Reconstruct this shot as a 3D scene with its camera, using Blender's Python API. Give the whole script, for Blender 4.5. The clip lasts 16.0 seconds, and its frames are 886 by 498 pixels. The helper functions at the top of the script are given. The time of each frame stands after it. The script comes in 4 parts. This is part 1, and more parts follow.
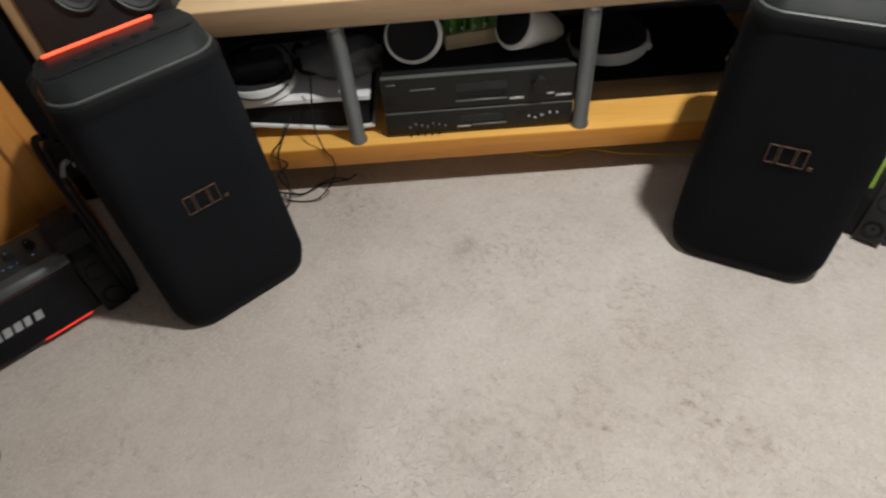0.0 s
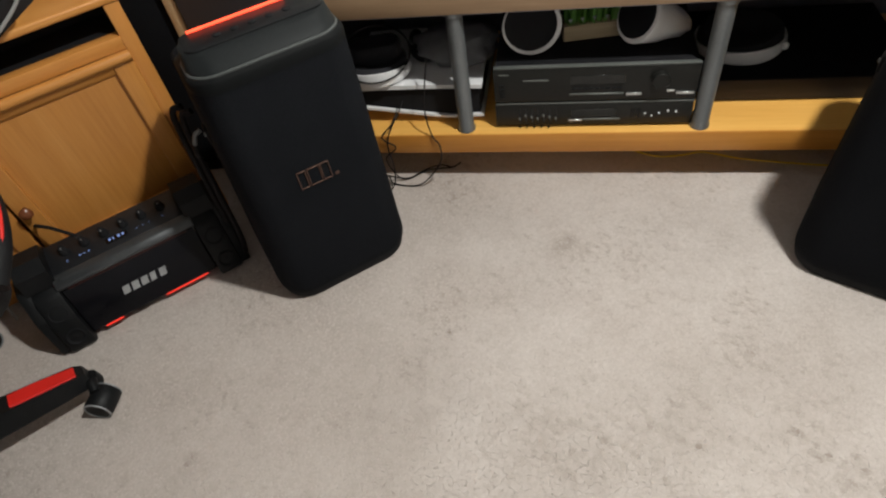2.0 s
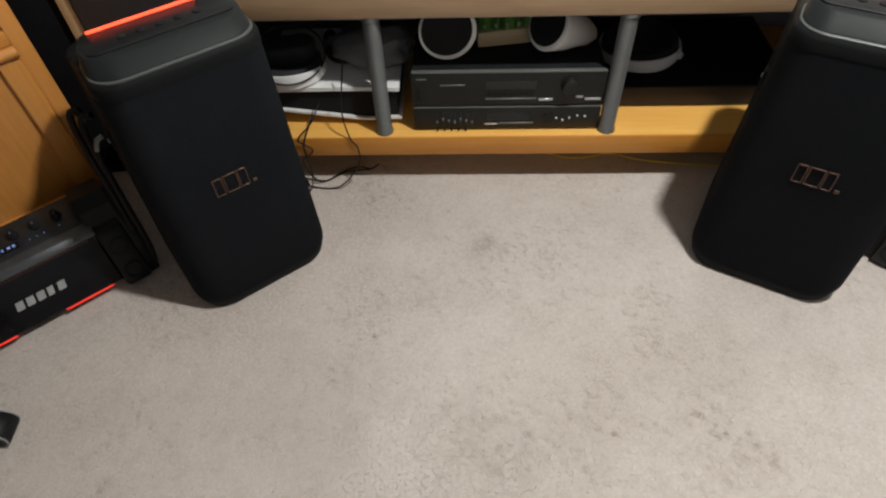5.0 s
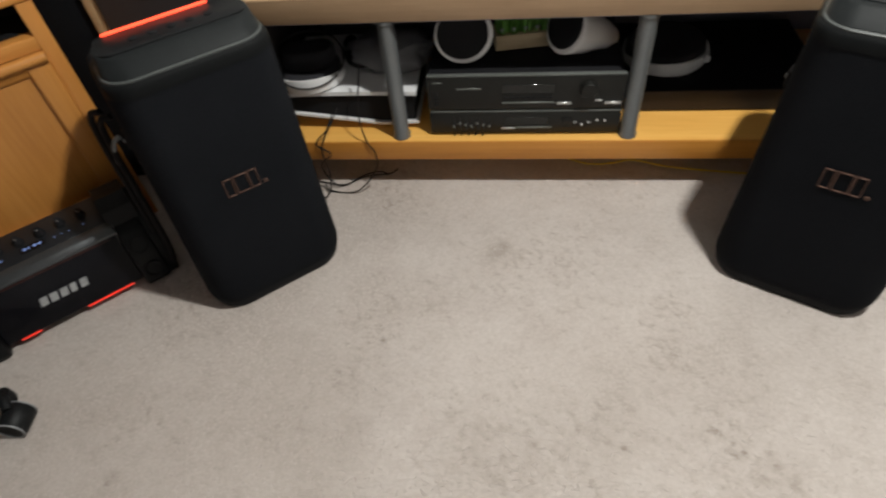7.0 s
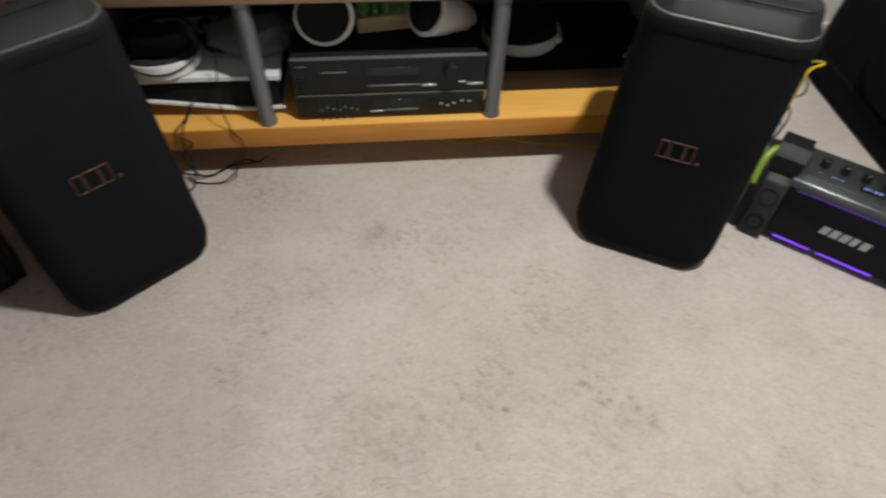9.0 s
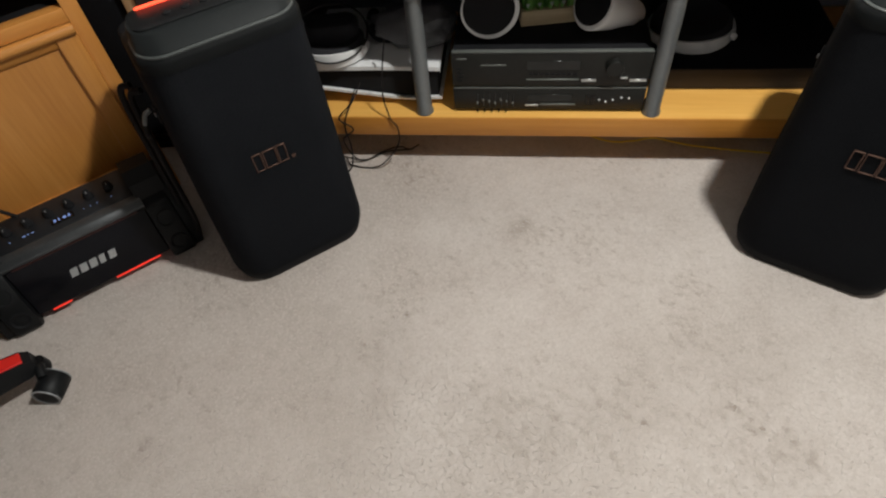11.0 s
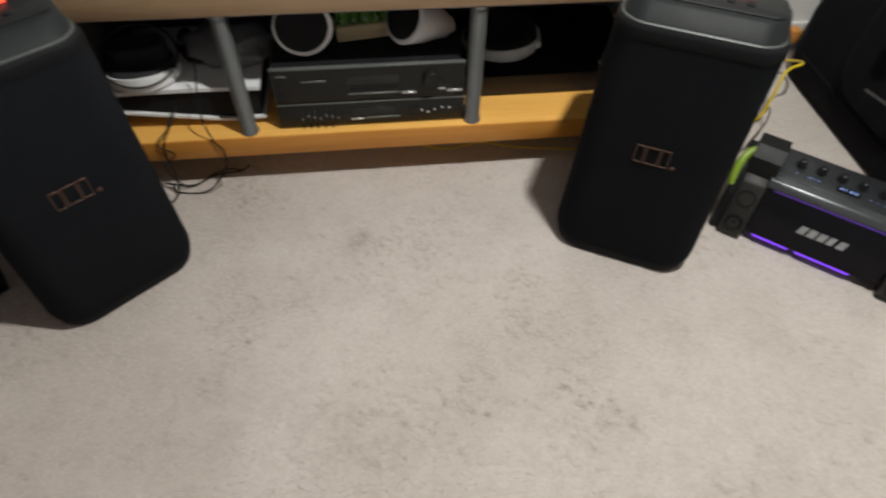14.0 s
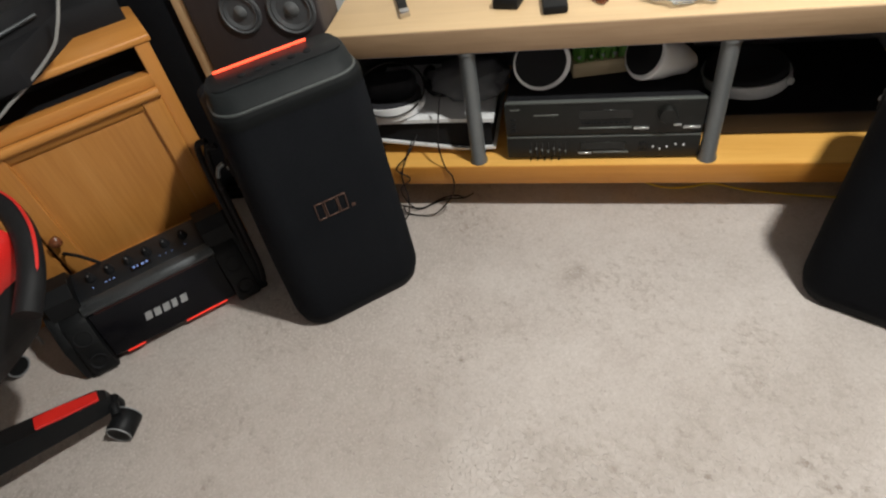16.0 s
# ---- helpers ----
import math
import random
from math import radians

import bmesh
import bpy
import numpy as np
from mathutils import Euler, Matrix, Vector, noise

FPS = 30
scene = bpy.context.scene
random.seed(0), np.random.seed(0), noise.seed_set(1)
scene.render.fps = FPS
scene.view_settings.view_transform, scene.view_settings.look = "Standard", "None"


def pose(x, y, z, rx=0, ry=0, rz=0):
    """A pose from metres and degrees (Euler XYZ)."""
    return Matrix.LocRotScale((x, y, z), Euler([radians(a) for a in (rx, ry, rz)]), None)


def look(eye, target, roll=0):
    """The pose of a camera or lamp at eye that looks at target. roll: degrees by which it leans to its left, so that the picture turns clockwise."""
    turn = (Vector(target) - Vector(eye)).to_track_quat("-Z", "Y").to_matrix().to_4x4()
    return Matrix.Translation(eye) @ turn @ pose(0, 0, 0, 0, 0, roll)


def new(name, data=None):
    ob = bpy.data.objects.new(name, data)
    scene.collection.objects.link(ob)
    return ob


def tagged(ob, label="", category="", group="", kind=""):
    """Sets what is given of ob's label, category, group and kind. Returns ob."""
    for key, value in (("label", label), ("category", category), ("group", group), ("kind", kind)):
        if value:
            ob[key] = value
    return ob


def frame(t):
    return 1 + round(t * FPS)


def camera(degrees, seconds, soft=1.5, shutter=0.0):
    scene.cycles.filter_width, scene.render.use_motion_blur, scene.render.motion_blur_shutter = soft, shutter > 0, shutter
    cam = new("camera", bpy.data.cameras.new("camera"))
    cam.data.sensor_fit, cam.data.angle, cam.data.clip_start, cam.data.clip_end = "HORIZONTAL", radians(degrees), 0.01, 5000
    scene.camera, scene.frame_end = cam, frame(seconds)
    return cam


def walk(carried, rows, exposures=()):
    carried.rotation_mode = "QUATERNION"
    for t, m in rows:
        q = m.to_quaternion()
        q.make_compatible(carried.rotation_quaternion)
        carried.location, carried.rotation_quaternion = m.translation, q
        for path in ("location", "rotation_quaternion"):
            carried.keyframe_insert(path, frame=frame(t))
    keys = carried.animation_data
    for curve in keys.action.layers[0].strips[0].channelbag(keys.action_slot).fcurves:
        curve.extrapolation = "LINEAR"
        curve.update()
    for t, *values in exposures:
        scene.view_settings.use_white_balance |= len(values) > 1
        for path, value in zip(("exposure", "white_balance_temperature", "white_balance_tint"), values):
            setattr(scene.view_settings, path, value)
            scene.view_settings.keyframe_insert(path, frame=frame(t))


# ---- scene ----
cam = camera(73.2, 16.0, 2.2, 0.5)
PATH = [
    (0, (0.007, -0.085, 1.024), (-0.075, 1.237, -0.475), -6.0),
    (0.5, (0.006, -0.098, 1.025), (-0.246, 1.21, -0.467), -9.4),
    (1, (0.002, -0.09, 1.021), (-0.359, 1.195, -0.468), -11.0),
    (1.5, (0.005, -0.094, 1.019), (-0.396, 1.187, -0.464), -11.4),
    (2, (-0.005, -0.09, 1.017), (-0.395, 1.197, -0.465), -10.8),
    (2.5, (0.0, -0.092, 1.018), (-0.395, 1.208, -0.449), -10.8),
    (3, (0.002, -0.088, 1.021), (-0.367, 1.217, -0.449), -10.2),
    (3.5, (0.013, -0.08, 1.023), (-0.221, 1.239, -0.463), -7.1),
    (5.8, (-0.051, -0.081, 1.05), (-0.14, 1.2012, -0.4832), -2.6),
    (6, (-0.053, -0.09, 1.046), (-0.203, 1.1992, -0.4752), -3.7),
    (6.5, (-0.05, -0.09, 1.039), (-0.318, 1.2052, -0.4602), -7.0),
    (7, (0.036, -0.078, 1.018), (-0.201, 1.2362, -0.4712), -6.3),
    (7.5, (0.085, -0.081, 1.017), (0.08, 1.2102, -0.5112), -0.4),
    (8, (0.097, -0.079, 1.02), (0.288, 1.1942, -0.5102), 4.2),
    (8.5, (0.086, -0.077, 1.019), (0.377, 1.1682, -0.5192), 6.2),
    (9, (0.048, -0.089, 1.032), (0.2, 1.1802, -0.5062), 2.5),
    (9.5, (-0.035, -0.104, 1.035), (-0.162, 1.1622, -0.5072), -5.6),
    (9.7, (-0.032, -0.109, 1.04), (-0.262, 1.1472, -0.4982), -7.9),
    (11.8, (0.025, -0.076, 1.033), (-0.203, 1.161, -0.522), -5.4),
    (12, (0.037, -0.08, 1.034), (-0.04, 1.144, -0.546), -0.8),
    (12.5, (0.101, -0.077, 1.028), (0.188, 1.129, -0.566), 2.2),
    (13, (0.109, -0.075, 1.03), (0.322, 1.108, -0.568), 5.5),
    (13.5, (0.102, -0.078, 1.032), (0.367, 1.128, -0.541), 6.3),
    (14, (0.08, -0.085, 1.052), (0.243, 1.178, -0.49), 1.9),
    (14.5, (0.009, -0.094, 1.042), (-0.103, 1.212, -0.469), -5.8),
    (15, (0.005, -0.103, 1.045), (-0.315, 1.204, -0.434), -10.6),
    (15.5, (0.007, -0.106, 1.047), (-0.405, 1.207, -0.404), -11.7),
    (16, (0.004, -0.104, 1.047), (-0.433, 1.236, -0.371), -11.4),
]

# the clip's camera darkens a little where more pale carpet fills the view
EXPOSURES = [(0.0, -0.05), (1.0, 0.03), (2.5, 0.05), (3.5, 0.0), (6.0, -0.02), (6.6, 0.02), (7.5, -0.07), (8.3, -0.09), (9.0, -0.1), (9.6, -0.06),
             (11.8, -0.06), (12.5, -0.1), (13.3, -0.12), (14.0, -0.1), (14.6, -0.03), (15.3, 0.05), (16.0, 0.08)]
walk(cam, [(t, look(eye, target, roll)) for t, eye, target, roll in PATH], EXPOSURES)

# ---- world and lights ----
world = bpy.data.worlds.new("night_room")
scene.world = world
world.use_nodes = True
bgn = world.node_tree.nodes["Background"]
bgn.inputs["Color"].default_value = (0.02, 0.022, 0.03, 1)
bgn.inputs["Strength"].default_value = 0.3

LAMP = (0.63, 0.43, 2.15)


bulb_light = bpy.data.lights.new("ceiling_lamp_light", "POINT")
bulb_light.energy, bulb_light.shadow_soft_size, bulb_light.color = 148, 0.05, (0.968, 0.972, 0.925)
new("ceiling_lamp_light", bulb_light).location = (LAMP[0], LAMP[1], LAMP[2] - 0.10)

# ---- materials ----


class Mat:
    """A procedural material with grain and wear at two scales."""

    def __init__(self, name):
        self.m = bpy.data.materials.new(name)
        self.m.use_nodes = True
        self.nt = self.m.node_tree
        self.b = self.nt.nodes["Principled BSDF"]
        self.co = self.nt.nodes.new("ShaderNodeTexCoord").outputs["Object"]

    def node(self, kind, **inputs):
        n = self.nt.nodes.new(kind)
        for k, v in inputs.items():
            n.inputs[k.replace("_", " ")].default_value = v
        return n

    def link(self, a, b):
        self.nt.links.new(a, b)

    def noise(self, scale, detail=4.0, rough=0.6, stretch=None):
        n = self.node("ShaderNodeTexNoise", Scale=scale, Detail=detail, Roughness=rough)
        if stretch:
            mp = self.nt.nodes.new("ShaderNodeMapping")
            mp.inputs["Scale"].default_value = stretch
            self.link(self.co, mp.inputs["Vector"])
            self.link(mp.outputs["Vector"], n.inputs["Vector"])
        else:
            self.link(self.co, n.inputs["Vector"])
        return n.outputs["Fac"]

    def ramp(self, fac, stops):
        r = self.nt.nodes.new("ShaderNodeValToRGB")
        e = r.color_ramp.elements
        while len(e) < len(stops):
            e.new(0.5)
        for el, (p, c) in zip(e, stops):
            el.position, el.color = p, (*c, 1)
        self.link(fac, r.inputs["Fac"])
        return r.outputs["Color"]

    def mix(self, fac, a, b, kind="MIX"):
        n = self.nt.nodes.new("ShaderNodeMix")
        n.data_type, n.blend_type = "RGBA", kind
        for sock, v in ((n.inputs[0], fac), (n.inputs[6], a), (n.inputs[7], b)):
            if isinstance(v, (int, float)):
                sock.default_value = v
            elif isinstance(v, tuple):
                sock.default_value = (*v, 1)
            else:
                self.link(v, sock)
        return n.outputs[2]

    def bump(self, height, strength, distance):
        n = self.node("ShaderNodeBump", Strength=strength, Distance=distance)
        self.link(height, n.inputs["Height"])
        self.link(n.outputs["Normal"], self.b.inputs["Normal"])

    def rough(self, fac, lo, hi):
        n = self.node("ShaderNodeMapRange")
        n.inputs["To Min"].default_value, n.inputs["To Max"].default_value = lo, hi
        self.link(fac, n.inputs["Value"])
        self.link(n.outputs["Result"], self.b.inputs["Roughness"])


def plain(name, dark, light, rough=0.5, metal=0.0, scale=40, grain=0.0, spread=0.12, coat=0.0, spec=0.5):
    """Paint, plastic, rubber or metal: mottled between two near colours, with scuffs in the gloss."""
    t = Mat(name)
    big, fine = t.noise(scale * 0.15, 3), t.noise(scale * 6, 2)
    t.link(t.mix(0.35, t.ramp(big, [(0.3, dark), (0.7, light)]), t.ramp(fine, [(0.3, dark), (0.7, light)])), t.b.inputs["Base Color"])
    t.rough(t.noise(scale * 0.6, 5, 0.7), max(0.03, rough - spread), min(1, rough + spread))
    t.b.inputs["Metallic"].default_value = metal
    t.b.inputs["Coat Weight"].default_value = coat
    t.b.inputs["Specular IOR Level"].default_value = spec
    if grain:
        t.bump(fine, grain, 0.001)
    return t.m


def wood(name, dark, mid, light, along, rough=0.4, fine=(1, 1, 1)):
    """Veneer with long grain along one axis (0, 1 or 2), and cloudy figure."""
    t = Mat(name)
    st = [34.0, 34.0, 34.0]
    st[along] = 1.6
    st2 = [5.0, 5.0, 5.0]
    st2[along] = 0.7
    g, c = t.noise(4.0, 6, 0.65, tuple(st)), t.noise(3.0, 3, 0.5, tuple(st2))
    col = t.mix(0.5, t.ramp(g, [(0.28, dark), (0.5, mid), (0.74, light)]), t.ramp(c, [(0.3, dark), (0.55, mid), (0.75, light)]))
    t.link(col, t.b.inputs["Base Color"])
    t.rough(g, rough - 0.08, rough + 0.15)
    t.bump(g, 0.12, 0.001)
    return t.m


def glow(name, colour, power):
    t = Mat(name)
    t.b.inputs["Base Color"].default_value = (*[c * 0.5 for c in colour], 1)
    n = t.noise(60, 2)
    t.link(t.ramp(n, [(0.2, tuple(0.75 * c for c in colour)), (0.7, colour)]), t.b.inputs["Emission Color"])
    t.b.inputs["Emission Strength"].default_value = power
    return t.m


def grille_material(name):
    """Black woven speaker cloth over a punched grille."""
    t = Mat(name)
    v = t.node("ShaderNodeTexVoronoi", Scale=420.0)
    t.link(t.co, v.inputs["Vector"])
    n = t.noise(5, 4)
    t.link(t.mix(0.5, t.ramp(v.outputs["Distance"], [(0.1, (0.0042, 0.0047, 0.0062)), (0.6, (0.0122, 0.0134, 0.0160))]),
                 t.ramp(n, [(0.3, (0.0048, 0.0055, 0.0072)), (0.7, (0.0100, 0.0110, 0.0132))])), t.b.inputs["Base Color"])
    t.b.inputs["Roughness"].default_value = 0.85
    t.b.inputs["Specular IOR Level"].default_value = 0.06
    t.bump(v.outputs["Distance"], 0.5, 0.0006)
    return t.m


def carpet_material(name, pile):
    t = Mat(name)
    big, mid, fine = t.noise(3.2, 5, 0.62), t.noise(22, 4, 0.6), t.noise(260, 3, 0.7)
    a = t.ramp(big, [(0.30, (0.47, 0.412, 0.377)), (0.62, (0.575, 0.518, 0.482))])
    b = t.ramp(mid, [(0.27, (0.41, 0.35, 0.315)), (0.48, (0.555, 0.495, 0.459)), (0.8, (0.595, 0.538, 0.502))])
    c = t.mix(0.45, a, b)
    d = t.mix(0.32, c, t.ramp(fine, [(0.25, (0.36, 0.31, 0.28)), (0.5, (0.545, 0.488, 0.452)), (0.85, (0.655, 0.592, 0.552))]))
    if pile:
        at = t.nt.nodes.new("ShaderNodeAttribute")
        at.attribute_name = "yarn"
        d = t.mix(1.0, d, at.outputs["Color"], "MULTIPLY")
    t.link(d, t.b.inputs["Base Color"])
    t.b.inputs["Roughness"].default_value = 0.95
    t.b.inputs["Specular IOR Level"].default_value = 0.15
    t.b.inputs["Sheen Weight"].default_value = 0.15
    if not pile:
        t.bump(fine, 0.9, 0.006)
    else:
        # twisted yarn scatters light softly: most of each tuft shades like the whole pile
        geo = t.nt.nodes.new("ShaderNodeNewGeometry")
        mixn = t.nt.nodes.new("ShaderNodeMix")
        mixn.data_type = "VECTOR"
        mixn.inputs[0].default_value = 0.86
        t.link(geo.outputs["Normal"], mixn.inputs[4])
        mixn.inputs[5].default_value = (0, 0, 1)
        nrm = t.node("ShaderNodeVectorMath")
        nrm.operation = "NORMALIZE"
        t.link(mixn.outputs[1], nrm.inputs[0])
        t.link(nrm.outputs[0], t.b.inputs["Normal"])
    return t.m


def wall_material(name, c):
    t = Mat(name)
    n, f = t.noise(2.0, 4), t.noise(180, 3)
    t.link(t.ramp(n, [(0.3, tuple(v * 0.93 for v in c)), (0.7, c)]), t.b.inputs["Base Color"])
    t.b.inputs["Roughness"].default_value = 0.75
    t.bump(f, 0.25, 0.002)
    return t.m


def glass_material(name):
    t = Mat(name)
    t.b.inputs["Base Color"].default_value = (0.9, 0.93, 0.95, 1)
    t.b.inputs["Roughness"].default_value = 0.12
    t.b.inputs["Transmission Weight"].default_value = 0.9
    t.bump(t.noise(35, 4), 0.5, 0.004)
    return t.m


M_CARPET, M_PILE = carpet_material("carpet_backing", False), carpet_material("carpet_yarn", True)
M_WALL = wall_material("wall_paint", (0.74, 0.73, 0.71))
# tones of the unseen walls and ceiling are set for the bounce light
M_BOUNCEW = wall_material("bounce_wall_tone", (0.58, 0.565, 0.55))
M_CEIL = wall_material("bounce_ceiling_tone", (0.36, 0.355, 0.35))
M_TRIM = plain("skirting_paint", (0.72, 0.71, 0.68), (0.8, 0.79, 0.76), 0.4)
M_OAK = wood("pale_desk_laminate", (0.56, 0.385, 0.215), (0.64, 0.45, 0.25), (0.70, 0.51, 0.30), 0, 0.42)
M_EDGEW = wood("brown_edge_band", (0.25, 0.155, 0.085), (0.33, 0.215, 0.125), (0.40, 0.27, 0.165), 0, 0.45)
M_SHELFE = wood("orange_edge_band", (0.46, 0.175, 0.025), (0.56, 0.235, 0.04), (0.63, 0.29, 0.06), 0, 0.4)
M_SHELF = wood("honey_shelf_laminate", (0.70, 0.35, 0.075), (0.80, 0.43, 0.10), (0.86, 0.49, 0.14), 0, 0.36)
M_CAB = wood("orange_oak_cabinet", (0.42, 0.165, 0.034), (0.53, 0.225, 0.05), (0.60, 0.28, 0.075), 2, 0.36)
M_CABH = wood("orange_oak_rail", (0.42, 0.165, 0.034), (0.53, 0.225, 0.05), (0.60, 0.28, 0.075), 0, 0.36)
M_KNOB = wood("turned_dark_knob", (0.10, 0.03, 0.012), (0.16, 0.05, 0.02), (0.22, 0.08, 0.03), 2, 0.2)
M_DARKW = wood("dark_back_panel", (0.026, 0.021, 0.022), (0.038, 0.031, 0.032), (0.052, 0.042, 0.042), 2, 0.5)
# grey-blue that sets how deep the shade in the shelf bay reads
M_BAYSHADE = plain("bay_shade_tone", (0.12, 0.12, 0.15), (0.16, 0.16, 0.20), 0.7, 0, 40, 0.1)
M_POST = plain("grey_painted_steel", (0.13, 0.14, 0.145), (0.18, 0.19, 0.195), 0.38, 0.4, 30)
M_GRILLE = grille_material("black_speaker_cloth")
M_PLASTIC = plain("black_plastic", (0.004, 0.0045, 0.005), (0.009, 0.0095, 0.0105), 0.5, 0, 40, 0.15, 0.12, 0.0, 0.2)
M_GLOSS = plain("gloss_black", (0.003, 0.003, 0.0035), (0.007, 0.007, 0.009), 0.12, 0, 30, 0, 0.06)
M_CAP = plain("charcoal_cap", (0.0105, 0.0122, 0.0128), (0.0165, 0.0186, 0.0192), 0.48, 0, 35, 0.1, 0.06, 0.0, 0.10)
M_COLLAR = plain("black_collar", (0.005, 0.0056, 0.006), (0.0085, 0.0094, 0.0098), 0.6, 0, 35, 0.1, 0.06, 0.0, 0.08)
M_FRONT = plain("smoked_front_panel", (0.004, 0.004, 0.005), (0.008, 0.008, 0.011), 0.22, 0, 30, 0, 0.08, 0.0, 0.16)
M_DRIVER = plain("driver_cone", (0.075, 0.08, 0.085), (0.13, 0.135, 0.14), 0.4, 0.2)
M_EDGE = plain("pale_edge_trim", (0.038, 0.043, 0.042), (0.06, 0.066, 0.065), 0.45, 0.0)
M_RUBBER = plain("black_rubber", (0.006, 0.006, 0.007), (0.013, 0.013, 0.0145), 0.8, 0, 60, 0.4, 0.1, 0.0, 0.2)
M_COPPER = plain("copper_badge", (0.06, 0.034, 0.026), (0.17, 0.095, 0.07), 0.45, 0.6)
M_SILVER = plain("silver_print", (0.62, 0.63, 0.64), (0.72, 0.73, 0.74), 0.35, 0.3)
M_BADGE = plain("worn_badge_print", (0.16, 0.165, 0.17), (0.55, 0.56, 0.57), 0.4, 0.2, 90)
M_GUN = plain("gunmetal_panel", (0.013, 0.0145, 0.017), (0.022, 0.024, 0.028), 0.38, 0.4, 30)
M_RIDGE = plain("brushed_ridge", (0.06, 0.064, 0.068), (0.095, 0.10, 0.105), 0.32, 0.6, 30)
M_ENDCAP = plain("grey_end_cap", (0.016, 0.0148, 0.0135), (0.028, 0.026, 0.0235), 0.5, 0, 40, 0.3, 0.12, 0, 0.3)
M_GREEN = plain("lime_strap", (0.17, 0.27, 0.02), (0.25, 0.37, 0.045), 0.4)
M_AMP = plain("hifi_front", (0.009, 0.0092, 0.0082), (0.016, 0.016, 0.0142), 0.36, 0.0, 30, 0, 0.1, 0, 0.25)
M_AMPTOP = plain("hifi_lid", (0.008, 0.008, 0.009), (0.014, 0.014, 0.016), 0.6, 0.0, 50, 0.2, 0.1, 0, 0.12)
M_AMPDISP = plain("smoked_display", (0.004, 0.005, 0.005), (0.008, 0.010, 0.009), 0.12)
M_STEEL = plain("bright_key", (0.45, 0.46, 0.46), (0.6, 0.61, 0.6), 0.3, 0.8)
# grey of the small keys and bars, and of the painted lid sheen
M_AMPEDGE = plain("grey_lid_sheen_and_keys", (0.11, 0.12, 0.11), (0.17, 0.18, 0.17), 0.4, 0.3)
M_WHITE = plain("white_plastic", (0.66, 0.66, 0.67), (0.76, 0.76, 0.76), 0.35, 0, 30, 0.05)
M_FOAM = plain("black_foam", (0.008, 0.008, 0.011), (0.016, 0.016, 0.020), 0.9, 0, 80, 0.6)
M_GRASS = plain("green_leaf", (0.05, 0.17, 0.02), (0.14, 0.34, 0.05), 0.55)
M_TRAY = wood("pale_tray_wood", (0.38, 0.29, 0.17), (0.48, 0.38, 0.24), (0.56, 0.46, 0.30), 0, 0.55)
M_RED = plain("red_leatherette", (0.55, 0.012, 0.010), (0.70, 0.022, 0.016), 0.4, 0, 60, 0.3)
M_DARKRED = plain("deep_red_rubber", (0.30, 0.006, 0.008), (0.40, 0.010, 0.012), 0.35, 0, 60, 0.3)
M_LEATHER = plain("black_leatherette", (0.003, 0.003, 0.0035), (0.007, 0.007, 0.008), 0.6, 0, 90, 0.6, 0.1, 0.0, 0.25)
M_FABRIC = plain("black_bag_fabric", (0.0030, 0.0030, 0.0046), (0.0066, 0.0066, 0.0088), 0.85, 0, 120, 0.8, 0.1, 0.0, 0.12)
M_LABEL = plain("grey_label", (0.075, 0.07, 0.07), (0.13, 0.12, 0.118), 0.6)
# grey for the mound that imitates the white plate in shade
M_MOUND = plain("grey_shaded_plate", (0.16, 0.16, 0.17), (0.22, 0.22, 0.23), 0.85, 0, 120, 0.8, 0.1, 0.0, 0.12)
M_BROWNBOX = plain("dark_brown_front", (0.034, 0.026, 0.020), (0.052, 0.041, 0.032), 0.6, 0, 40, 0.2, 0.1, 0, 0.2)
M_YELLOW = plain("yellow_cable", (0.62, 0.45, 0.01), (0.75, 0.56, 0.03), 0.45)
M_BLUE = plain("blue_cable", (0.05, 0.18, 0.5), (0.08, 0.25, 0.6), 0.45)
M_CABLE = plain("black_cable", (0.007, 0.006, 0.006), (0.015, 0.013, 0.013), 0.6, 0, 40, 0, 0.1, 0, 0.15)
M_GREYCABLE = plain("grey_cable", (0.25, 0.25, 0.24), (0.33, 0.33, 0.32), 0.5)
M_CONE = plain("speaker_cone", (0.20, 0.21, 0.22), (0.30, 0.31, 0.32), 0.4, 0.2)
M_CHROME = plain("chrome", (0.55, 0.55, 0.56), (0.65, 0.65, 0.66), 0.15, 1.0)
M_BAG = glass_material("clear_plastic_bag")
M_LED = glow("orange_red_led", (1.0, 0.075, 0.03), 3.2)
M_LEDR = glow("red_led", (1.0, 0.05, 0.03), 0.7)
M_LEDP = glow("purple_led", (0.24, 0.06, 1.0), 1.15)
M_LEDPD = glow("dim_purple_led", (0.16, 0.05, 0.6), 0.08)
M_LEDRD = glow("dim_red_led", (0.06, 0.012, 0.01), 0.02)
M_LEDB = glow("blue_led", (0.28, 0.42, 0.9), 0.30)
M_SHADE = glow("lamp_shade", (1.0, 0.86, 0.70), 3.0)

# ---- mesh helpers ----


def mesh_of(name, bm, material, smooth=40):
    bmesh.ops.recalc_face_normals(bm, faces=bm.faces)
    me = bpy.data.meshes.new(name)
    bm.to_mesh(me)
    bm.free()
    me.materials.append(material)
    if smooth:
        for p in me.polygons:
            p.use_smooth = True
        me.set_sharp_from_angle(angle=radians(smooth))
    return me


def part(name, bm, material, parent=None, label="", smooth=40):
    """One bmesh as one mesh object under a thing or a part."""
    ob = new(name, mesh_of(name, bm, material, smooth))
    if parent:
        ob.parent = parent
    if label:
        ob["label"] = label
    return ob


def thing(name, m, label, category, group=""):
    ob = new(name)
    ob.matrix_world = m
    return tagged(ob, label, category, group)


